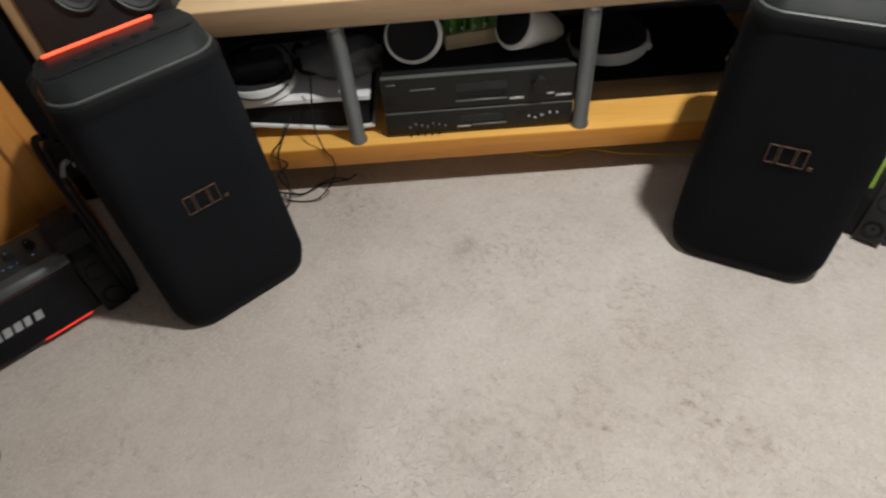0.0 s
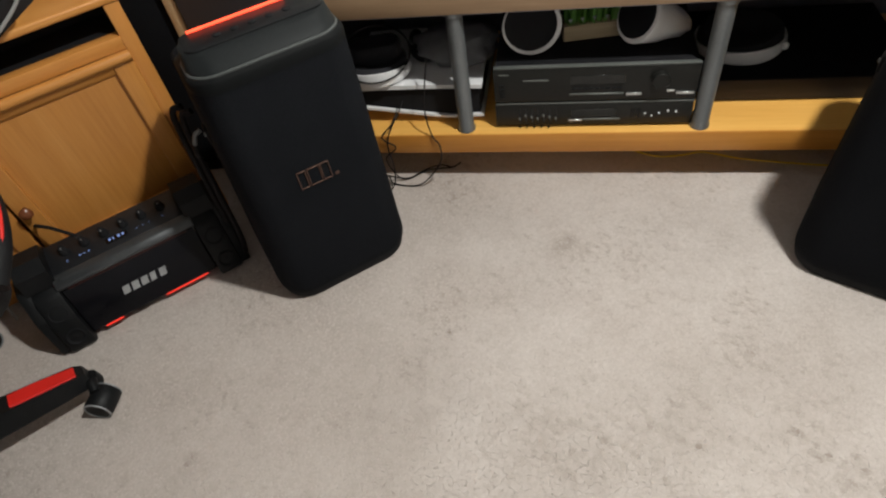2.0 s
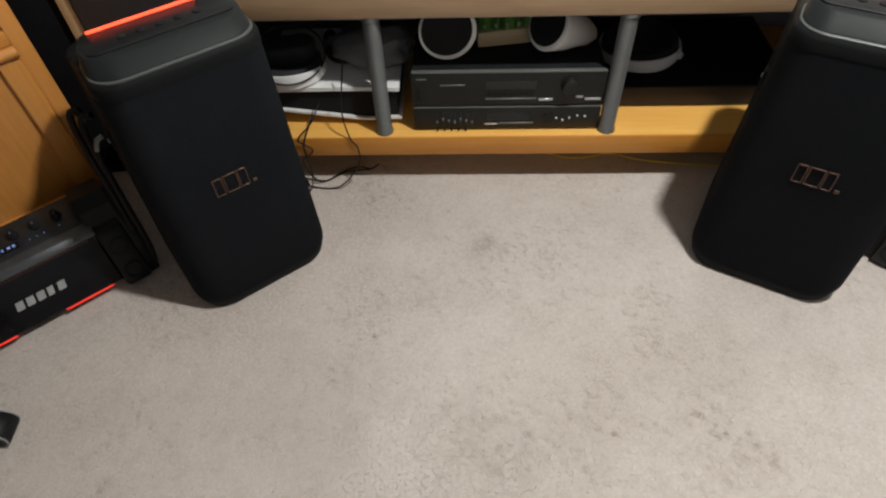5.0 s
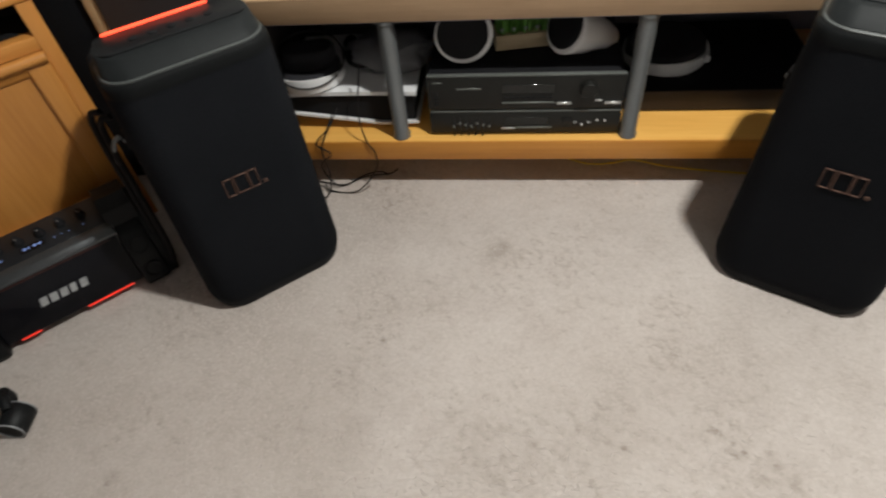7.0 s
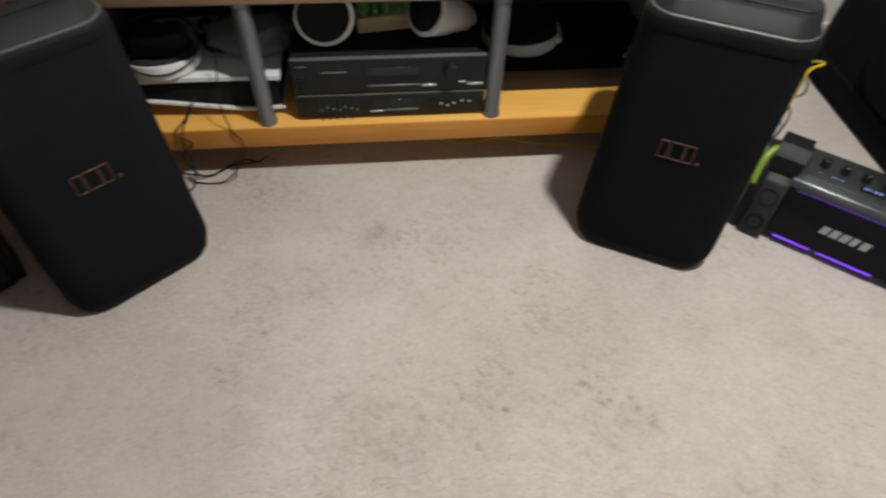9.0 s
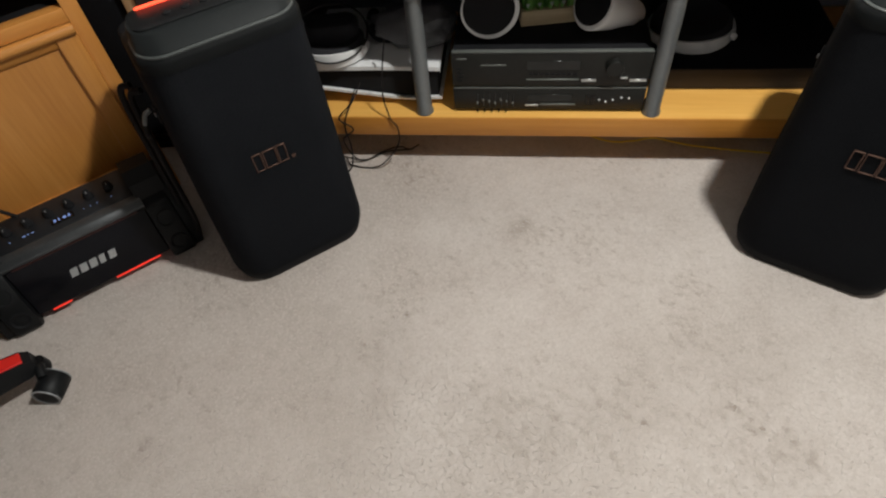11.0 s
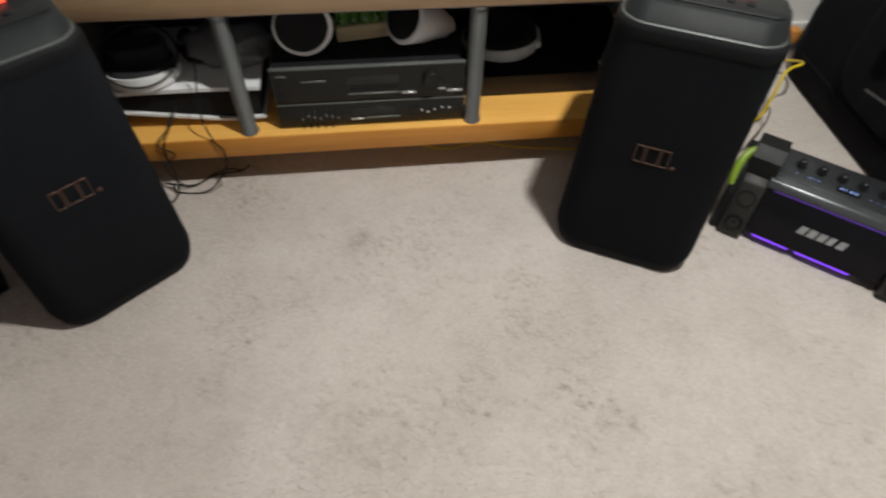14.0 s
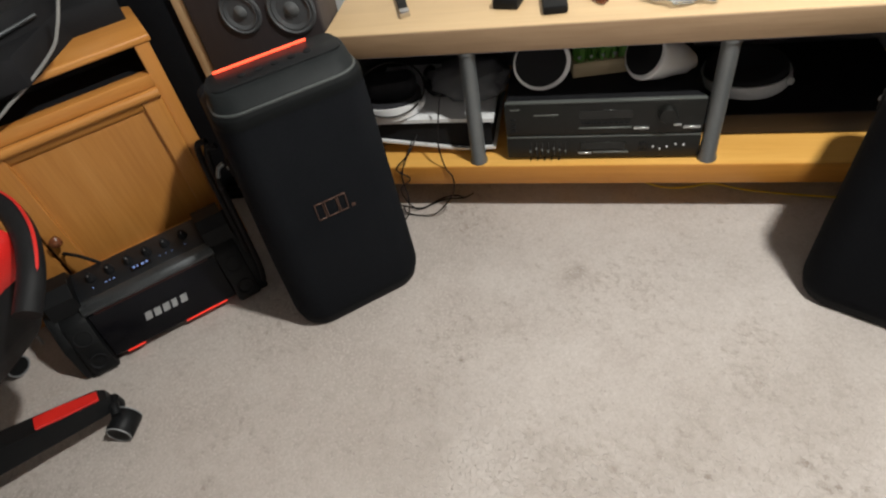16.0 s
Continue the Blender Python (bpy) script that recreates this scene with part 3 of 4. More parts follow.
part("base", box((-0.10, -0.14, 0.0), (0.10, 0.18, 0.02), 0.005), M_PLASTIC, ts)

# ---- hi-fi units on the shelf ----
AX0, AX1, AY = -0.164, 0.266, 1.048


def hifi(z0, z1, kind, label):
    a = thing("hifi_unit", pose(0, 0, 0), label, "stereo unit", "stacked stereo units")
    part("case", box((AX0 + 0.003, AY + 0.012, z0 + 0.008), (AX1 - 0.003, AY + 0.33, z1), 0.002), M_AMPTOP, a)
    part("faceplate", box((AX0, AY, z0 + 0.006), (AX1, AY + 0.013, z1 - 0.002), 0.003), M_AMP, a)
    # pale strip paints the sheen along the lid's front edge
    part("top_edge_sheen", box((AX0 + 0.001, AY + 0.001, z1 - 0.0015), (AX1 - 0.001, AY + 0.012, z1 + 0.002), 0.001), M_AMPEDGE, a)
    for x in (AX0 + 0.04, AX1 - 0.04):
        for y in (AY + 0.04, AY + 0.28):
            part("foot", lathe([(0.014, z0), (0.016, z0 + 0.008)], 14, None, pose(x, y, 0)), M_RUBBER, a)

    def key(name, x, z, w, h, mat, out=0.003, b=0.0008):
        part(name, box((AX0 + x, AY - out, z0 + z), (AX0 + x + w, AY + 0.001, z0 + z + h), b, 1), mat, a)

    if kind:
        key("display", 0.165, 0.048, 0.115, 0.022, M_AMPDISP, 0.001)
        key("name_bar", 0.065, 0.058, 0.055, 0.0045, M_AMPEDGE, 0.0006)
        key("name_bar", 0.012, 0.074, 0.022, 0.004, M_AMPEDGE, 0.0006)
        key("key_bar", 0.165, 0.022, 0.115, 0.004, M_AMPEDGE, 0.002)
        key("bright_key", 0.285, 0.019, 0.032, 0.0055, M_STEEL)
        key("bright_key", 0.388, 0.019, 0.036, 0.0055, M_STEEL)
        key("bright_key", 0.368, 0.026, 0.016, 0.004, M_STEEL)
        for k in range(9):
            key("key", 0.170 + 0.012 * k, 0.036, 0.009, 0.004, M_AMPTOP, 0.003)
        for k in range(4):
            key("key", 0.012, 0.018 + 0.010 * k, 0.012, 0.004, M_PLASTIC, 0.002)
        part("volume_knob", lathe([(0.019, 0), (0.019, 0.012), (0.017, 0.015), (0.004, 0.0145)], 28, None, aim((AX0 + 0.352, AY, z0 + 0.058), (0, -1, 0))), M_AMP, a)
    else:
        key("display", 0.170, 0.030, 0.100, 0.020, M_AMPDISP, 0.001)
        key("key_bar", 0.165, 0.018, 0.030, 0.0045, M_STEEL, 0.002)
        key("key_bar", 0.198, 0.020, 0.080, 0.0045, M_AMPEDGE, 0.002)
        for k in range(7):
            key("slider_slot", 0.055 + 0.0135 * k, 0.016, 0.003, 0.036, M_GLOSS, 0.0006, 0)
            key("slider_cap", 0.053 + 0.0135 * k, 0.026 + 0.004 * ((k * 5) % 3), 0.004, 0.004, M_AMPEDGE, 0.006)
        for k, (x, z) in enumerate(((0.330, 0.036), (0.345, 0.030), (0.360, 0.036), (0.378, 0.042), (0.395, 0.040))):
            part("round_key", lathe([(0.0022, 0), (0.0022, 0.003), (0.0015, 0.004)], 12, None, aim((AX0 + x, AY, z0 + z), (0, -1, 0))), M_SILVER, a)
        for k in range(4):
            key("key", 0.300 + 0.006 * k, 0.022, 0.003, 0.028, M_GLOSS, 0.002)
        for k in range(5):
            part("jack_plug", lathe([(0.002, 0), (0.002, 0.004), (0.0015, 0.005)], 10, None, aim((AX0 + 0.055 + 0.0165 * k, AY - 0.001, z0 + 0.006 + 0.001 * (k % 2)), (0, -1, -0.2))), M_RUBBER, a)
    return a


AT = 0.304
stacked = [hifi(SH, 0.2110, 0, "black equaliser unit with sliders, on the low shelf"),
           hifi(0.2115, AT - 0.002, 1, "black stereo receiver stacked on another unit")]

# ---- white eared pods, plant tray, headsets, console ----


def pod(at, axis, label, tail, rear, size=1.0):
    m = aim(at, axis) @ Matrix.Scale(size, 4)
    p = thing("satellite_speaker", m, label, "speaker", "white satellite speakers")
    sh = part("shell", lathe([(rear * 0.7, -tail), (rear, -tail * 0.96), (rear + 0.012, -tail * 0.75), (0.052, -tail * 0.38), (0.0615, -0.010), (0.0635, 0.002), (0.0615, 0.0065), (0.055, 0.0085), (0.02, 0.009), (0.002, 0.009)], 44), M_WHITE, p, "white plastic shell")
    inv = m.inverted()
    for v in sh.data.vertices:
        w = m @ v.co
        if w.z < AT + 0.001:
            w.z = AT + 0.001
            v.co = inv @ w
    off = m.to_3x3().inverted() @ Vector((-0.0028, 0, 0.0042))
    part("face", lathe([(0.0555, 0.004), (0.0555, 0.0094), (0.054, 0.0100), (0.03, 0.0112), (0.002, 0.012)], 40, None, pose(off.x, off.y, 0)), M_RUBBER, p, "black round face")
    return p


stacked.append(pod((-0.081, 1.104, 0.370), (0.12, -0.97, 0.10), "white round satellite speaker facing the room, on receiver", 0.09, 0.026))
stacked.append(pod((0.138, 1.119, 0.371), (-0.71, -0.52, 0.47), "white round satellite speaker turned sideways, on receiver", 0.172, 0.030, 0.86))

tray = thing("plant_tray", pose(0.046, 1.185, AT, 0, 0, 9), "small tray of green plastic grass on the receiver", "plant")
part("tray", box((-0.066, -0.03, 0.0), (0.066, 0.03, 0.036), 0.003), M_TRAY, tray, "pale wooden tray")
rng = random.Random(5)
blades = bmesh.new()
for k in range(420):
    x, y = rng.uniform(-0.06, 0.06), rng.uniform(-0.026, 0.026)
    h, a, w, b = rng.uniform(0.03, 0.10), rng.uniform(0, 6.28), rng.uniform(0.0012, 0.003), rng.uniform(0.0, 0.018)
    dx, dy = math.cos(a), math.sin(a)
    z = 0.034
    v = [blades.verts.new(q) for q in ((x - w * dy, y + w * dx, z), (x + w * dy, y - w * dx, z), (x + b * dx * .4 + w * dy, y + b * dy * .4 - w * dx, z + h * .6), (x + b * dx * .4 - w * dy, y + b * dy * .4 + w * dx, z + h * .6), (x + b * dx, y + b * dy, z + h))]
    blades.faces.new(v[:4])
    blades.faces.new((v[3], v[2], v[4]))
tagged(part("grass", blades, M_GRASS, tray, "green grass blades", 0), kind="stuff")
for k in range(5):
    x = -0.052 + 0.026 * k
    part("white_fleck", loft([[(x - w, -0.031, z), (x + w, -0.031, z), (x + w, -0.029, z), (x - w, -0.029, z)] for z, w in ((0.046, 0.0012), (0.0535, 0.0045))]), M_CONE, tray, "small pale fleck")


def headset(at, rz, label, w=0.155, d=0.15, tilt=0, visor=True, roll=0):
    """A virtual-reality headset lying on its side: white halo band round dark padding."""
    h = thing("headset", Matrix.Translation(at) @ pose(0, 0, 0, tilt, roll, rz), label, "headset", "headsets")
    n = 44
    rings = []
    for i in range(n):
        a = 2 * math.pi * i / n
        c, s = math.cos(a), math.sin(a)
        wide = 0.009 + 0.008 * max(0, -s)
        q = [(w / 2 * c * k, d / 2 * s * k, z) for k, z in ((1.0, 0.004), (1.03, wide), (1.0, 0.004 + 2 * wide), (0.95, 0.004 + 2 * wide), (0.93, wide), (0.95, 0.004))]
        rings.append(q)
    part("band", loft(rings + [rings[0]], None, True, False), M_WHITE, h, "white plastic head band")
    part("padding", lathe([(0.90, 0.006), (0.935, 0.016), (0.92, 0.036), (0.82, 0.042), (0.60, 0.038), (0.3, 0.026), (0.05, 0.022)], 36, None, Matrix.Diagonal((w / 2, d / 2, 1, 1))), M_FOAM, h, "black foam padding")
    if visor:
        part("visor", loft([rounded(w * 0.80, d * 0.5, 0.03, z, 7, 0, d * 0.12) for z in (0.030, 0.050, 0.064)] + [rounded(w * 0.72, d * 0.42, 0.026, 0.072, 7, 0, d * 0.12)]), M_FOAM, h, "dark visor")
    ell = [(w * 0.53 * math.cos(a), d * 0.53 * math.sin(a), 0.050 + 0.030 * math.sin(a)) for a in [2 * math.pi * i / 24 for i in range(24)]]
    if visor:
        part("strap_ring", tube(ell + ell[:1], 0.0022, 6, None, 2), M_ENDCAP, h, "thin dark strap ring")
    part("dial", lathe([(0.008, 0), (0.009, 0.005), (0.007, 0.010), (0.003, 0.011)], 20, None, aim((w * 0.42, -d * 0.30, 0.026), (0.8, -0.6, 0))), M_WHITE, h)
    return h


con = thing("game_console", pose(-0.355, 1.075, SH), "white and black game console lying flat on the shelf", "game console")


def console_plate(z_of, thick):
    rings = []
    for i in range(15):
        x = -0.16 + 0.32 * i / 14
        row = []
        for y in (0.0, 0.006, 0.13, 0.254, 0.26):
            row.append((x, y, z_of(x, y) + thick))
        for y in (0.26, 0.254, 0.13, 0.006, 0.0):
            row.append((x, y, z_of(x, y)))
        rings.append(row)
    return loft(rings)


part("top_plate", console_plate(lambda x, y: 0.092 + 0.005 * math.cos(x * 7) - 0.10 * max(0, 0.03 - y) ** 1.2, 0.010), M_WHITE, con, "white curved top plate")
part("bottom_plate", console_plate(lambda x, y: 0.047 - 0.145 * (x + 0.16) + 0.20 * max(0, x - 0.08), 0.006), M_WHITE, con, "white curved bottom plate")
def plate_top(x):
    return 0.053 - 0.145 * (x + 0.16) + 0.20 * max(0, x - 0.08)


part("core", loft([[(x, 0.008, plate_top(x) + 0.001), (x, 0.25, plate_top(x) + 0.001), (x, 0.25, 0.094), (x, 0.008, 0.094)] for x in [-0.152 + 0.304 * k / 12 for k in range(13)]]), M_RUBBER, con, "black core")
part("foot", box((-0.14, 0.06, 0.0), (-0.02, 0.22, 0.030), 0.003), M_RUBBER, con)

stacked.append(headset((-0.447, 1.132, SH + 0.107), 12, "white and black headset lying on the game console", 0.155, 0.145))
# added mound: its grey imitates the console's plate in the desk's shadow
cl = bmesh.new()
bmesh.ops.create_icosphere(cl, subdivisions=4, radius=1)
for v in cl.verts:
    q = v.co.copy()
    f = 1 + 0.25 * noise.noise(q * 1.7) + 0.12 * noise.noise(q * 4.5)
    v.co = Vector((q.x * 0.105 * f, q.y * 0.075 * f, max(0.0, 0.02 + q.z * 0.048 * f)))
pouch = tagged(part("pouch", cl, M_MOUND), "grey mound standing in for the console plate in shade", "pouch")
pouch.matrix_world = pose(-0.262, 1.215, SH + 0.106)
gp = thing("game_controller", pose(-0.330, 1.205, SH + 0.1065, 0, 0, 160), "black game controller lying on the console", "controller")
part("body", loft([[(0.062 * k * math.cos(a) * (1 + 0.12 * math.cos(2 * a)), 0.036 * k * math.sin(a) - 0.012 * math.cos(2 * a) * k, z) for a in [2 * math.pi * i / 28 for i in range(28)]] for z, k in ((0.0, 0.7), (0.006, 0.95), (0.018, 1.0), (0.030, 0.9), (0.034, 0.7))]), M_RUBBER, gp)
for sx in (-1, 1):
    part("grip", tube([(sx * 0.048, -0.005, 0.020), (sx * 0.064, -0.03, 0.018), (sx * 0.070, -0.052, 0.016)], 0.0135, 12), M_RUBBER, gp)
    part("thumb_stick", lathe([(0.005, 0.032), (0.005, 0.040), (0.009, 0.042), (0.009, 0.046), (0.004, 0.0465)], 16, None, pose(sx * 0.020, -0.008, 0)), M_PLASTIC, gp)
for x, y in ((0.040, 0.010), (0.048, 0.002), (0.040, -0.006), (0.032, 0.002)):
    part("button", lathe([(0.0038, 0.031), (0.0038, 0.036), (0.003, 0.037)], 12, None, pose(x, y + 0.008, 0)), M_POST, gp)
bb = thing("media_box", pose(0.52, 1.133, SH), "flat dark brown media box lying on the low shelf", "box")
part("body", box((-0.225, 0.004, 0.003), (0.21, 0.32, 0.056), 0.004), M_FABRIC, bb)
part("front", box((-0.224, 0.0, 0.0035), (0.209, 0.006, 0.055), 0.002), M_BROWNBOX, bb, "dark brown front")
for x in (-0.18, 0.17):
    part("foot", lathe([(0.012, 0), (0.013, 0.004)], 12, None, pose(x, 0.03, 0)), M_RUBBER, bb)
stacked.append(headset((0.394, 1.290, SH + 0.056), -4, "white and black headset lying on the media box", 0.200, 0.195, 4, False, -4))

# the stand and all on its shelf stand a little askew to the wall
ASKEW = Matrix.Translation((-0.235, 1.04, 0)) @ pose(0, 0, 0, 0, 0, 0.7) @ Matrix.Translation((0.235, -1.04, 0))
for ob in (*stacked, stand, tray, con, pouch, gp, bb):
    ob.matrix_world = ASKEW @ ob.matrix_world

# ---- things on the desk ----
cs = thing("floor_speaker", pose(-0.675, 1.062, 0), "black floor speaker with two grey drivers beside the stand", "speaker")
part("body", box((-0.176, 0.0, 0.012), (0.134, 0.10, 0.66), 0.006, 3), M_DARKW, cs)
part("base", box((-0.178, -0.002, 0.0), (0.136, 0.14, 0.012), 0.003), M_PLASTIC, cs)
for x, r in ((-0.048, 0.048), (0.072, 0.055)):
    dr = part("driver", lathe([(r, 0.0), (r, 0.004), (r * 0.92, 0.006), (r * 0.84, 0.002), (r * 0.78, 0.0045), (r * 0.42, -0.006), (r * 0.34, -0.007)], 36, None, aim((x, -0.001, DT + 0.050), (0, -1, 0.0))), M_DRIVER, cs, "grey cone driver")
    part("dust_cap", lathe([(r * 0.34, -0.007), (r * 0.30, 0.002), (r * 0.18, 0.006), (0.001, 0.008)], 24, None, aim((x, -0.001, DT + 0.050), (0, -1, 0.0))), M_POST, dr)
up = thing("bookcase", pose(-0.87, 1.07, 0), "tall pale wood bookcase side beside black speaker", "bookcase")
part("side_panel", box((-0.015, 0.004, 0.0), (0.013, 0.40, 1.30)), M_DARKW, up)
part("edge_band", box((-0.015, 0.0, 0.0), (0.013, 0.004, 1.30), 0.001), M_OAK, up, "pale wood edge band")
part("back_panel", box((-0.30, 0.40, 0.0), (0.013, 0.41, 1.30)), M_DARKW, up)

ph = thing("phone_stand", pose(-0.385, 1.14, DT), "dark folding stand with a metal tip on desk", "stand")
part("leg", box((-0.008, -0.04, 0.0), (0.012, 0.10, 0.014), 0.003, 2, pose(0, 0, 0, 0, 0, 20)), M_PLASTIC, ph)
part("tip", box((-0.009, -0.048, 0.0), (0.013, -0.03, 0.016), 0.003, 2, pose(0, 0, 0, 0, 0, 20)), M_CHROME, ph, "bright metal tip")
bk = thing("charger", pose(-0.150, 1.14, DT), "black plastic charger block lying on the desk", "charger")
part("body", box((-0.025, -0.035, 0.0), (0.030, 0.05, 0.022), 0.004, 2, pose(0, 0, 0, 0, 0, -12)), M_PLASTIC, bk)
rm = thing("remote_control", pose(-0.055, 1.13, DT), "short black remote control lying on the desk", "remote")
part("body", box((-0.026, -0.06, 0.0), (0.024, 0.09, 0.018), 0.005, 2, pose(0, 0, 0, 0, 0, 6)), M_PLASTIC, rm)
for i in range(3):
    part("button", box((-0.016 + 0.012 * i, -0.03, 0.018), (-0.009 + 0.012 * i, -0.022, 0.020), 0.001, 1, pose(0, 0, 0, 0, 0, 6)), M_RUBBER, rm)
jm = thing("cable_bundle", pose(0.03, 1.11, DT), "loose bundle of thin dark wires on the desk", "cable")
for k in range(5):
    part("wire", tube([(-0.05 + 0.006 * k, 0.07, 0.004), (-0.02 + 0.004 * k, 0.03 - 0.004 * k, 0.007 + 0.002 * k), (0.01 + 0.003 * k, -0.01 + 0.003 * k, 0.004), (0.02 - 0.006 * k, 0.012, 0.006)], 0.0016, 6), M_KNOB, jm)
pb = thing("plastic_bag", pose(0.20, 1.13, DT), "crumpled clear plastic bag with small parts inside", "bag")
rg = random.Random(9)
bag = bmesh.new()
bmesh.ops.create_icosphere(bag, subdivisions=3, radius=1)
for v in bag.verts:
    n = noise.noise(v.co * 2.3) * 0.35 + noise.noise(v.co * 5.0) * 0.18
    v.co = Vector((v.co.x * 0.085 * (1 + n), v.co.y * 0.06 * (1 + n), max(0.0, 0.014 + v.co.z * 0.016 * (1 + 2 * n))))
part("film", bag, M_BAG, pb, "clear crumpled film", 0)
for k in range(6):
    part("screw", lathe([(0.005, 0), (0.005, 0.003), (0.002, 0.004), (0.002, 0.016)], 10, None, aim((-0.04 + 0.016 * k, 0.012 * math.sin(k * 2.1), 0.010), (math.cos(k), math.sin(k), 0.1))), M_CHROME, pb)

# ---- cables ----
def cable(name, pts, r, mat, label):
    return tagged(part(name, tube(pts, r), mat), label, "cable")


cable("game_cable", [(-0.40, 1.12, 0.20), (-0.415, 1.035, 0.165), (-0.425, 1.018, 0.142), (-0.43, 1.016, 0.11), (-0.42, 1.0, 0.06), (-0.43, 0.985, 0.012), (-0.47, 0.96, 0.006), (-0.56, 0.97, 0.006)], 0.0018, M_CABLE, "thin black cable hanging off the low shelf")
cable("game_cable", [(-0.38, 1.12, 0.22), (-0.405, 1.04, 0.18), (-0.44, 1.018, 0.145), (-0.41, 1.016, 0.115), (-0.44, 1.012, 0.08), (-0.41, 1.02, 0.01), (-0.35, 1.06, 0.006), (-0.29, 1.07, 0.006)], 0.0018, M_CABLE, "thin black cable hanging off the low shelf")
cable("game_cable", [(-0.31, 1.06, 0.33), (-0.325, 1.03, 0.22), (-0.315, 1.020, 0.148), (-0.30, 1.017, 0.12), (-0.305, 1.012, 0.07), (-0.36, 1.0, 0.010), (-0.43, 1.005, 0.006), (-0.45, 1.03, 0.006)], 0.0018, M_CABLE, "thin black lead looped over the shelf edge")
cable("floor_cable", [(-0.47, 1.04, 0.006), (-0.40, 1.025, 0.008), (-0.36, 1.06, 0.007), (-0.32, 1.08, 0.006), (-0.29, 1.07, 0.007), (-0.27, 1.09, 0.006)], 0.0018, M_CABLE, "black cable lying on the carpet under the shelf")
cable("floor_cable", [(0.16, 1.14, 0.006), (0.22, 1.115, 0.006), (0.28, 1.12, 0.006), (0.33, 1.13, 0.007), (0.42, 1.105, 0.006), (0.58, 1.085, 0.006), (0.70, 1.08, 0.006)], 0.0022, M_YELLOW, "thin yellow cable lying on the carpet under the shelf")
cable("network_cable", [(1.04, 1.155, 0.006), (1.085, 1.15, 0.008), (1.103, 1.155, 0.012), (1.117, 1.155, 0.033), (1.130, 1.165, 0.074), (1.150, 1.19, 0.130), (1.182, 1.215, 0.138), (1.225, 1.235, 0.135), (1.268, 1.30, 0.10), (1.285, 1.40, 0.04)], 0.004, M_YELLOW, "bright yellow network cable behind the speaker")
cable("network_cable", [(0.96, 1.10, 0.008), (1.02, 1.09, 0.03), (1.05, 1.12, 0.05), (1.06, 1.22, 0.02), (1.04, 1.3, 0.008)], 0.003, M_BLUE, "blue network cable behind the speaker")
cable("network_cable", [(1.02, 1.04, 0.01), (1.095, 1.10, 0.05), (1.125, 1.15, 0.06), (1.13, 1.18, 0.01), (1.08, 1.24, 0.006)], 0.002, M_CABLE, "thin black lead behind the speaker")
cable("power_cable", [(-1.148, 0.659, 0.188), (-1.111, 0.641, 0.207), (-1.074, 0.641, 0.198), (-1.018, 0.641, 0.161), (-1.000, 0.622, 0.124), (-1.037, 0.603, 0.006)], 0.004, M_CABLE, "black power cable behind the karaoke speaker")

SP = pose(-0.457, 0.697, 0, 0, 0, 39)
for dx, dy in ((0.0, 0.0), (-0.012, 0.03)):
    cable("speaker_cable", [SP @ Vector((x + dx, y + dy, z)) for x, y, z in ((-0.150, 0.19, 0.42), (-0.172, 0.20, 0.40), (-0.178, 0.20, 0.25), (-0.182, 0.205, 0.08), (-0.195, 0.22, 0.012), (-0.21, 0.27, 0.007))], 0.0065, M_CABLE, "thick black cable hanging down the speaker side")
plug = thing("cable_plug", SP @ pose(-0.160, 0.155, 0.385, 0, 0, 0), "small metal cable plug at the speaker side", "plug")
part("sleeve", tube([(0.008, 0, 0.012), (-0.004, 0, 0.006), (-0.012, 0, -0.012)], 0.0045, 10), M_POST, plug)
part("boot", tube([(-0.012, 0, -0.012), (-0.016, 0.004, -0.03), (-0.017, 0.02, -0.05)], 0.0055, 10), M_CABLE, plug)

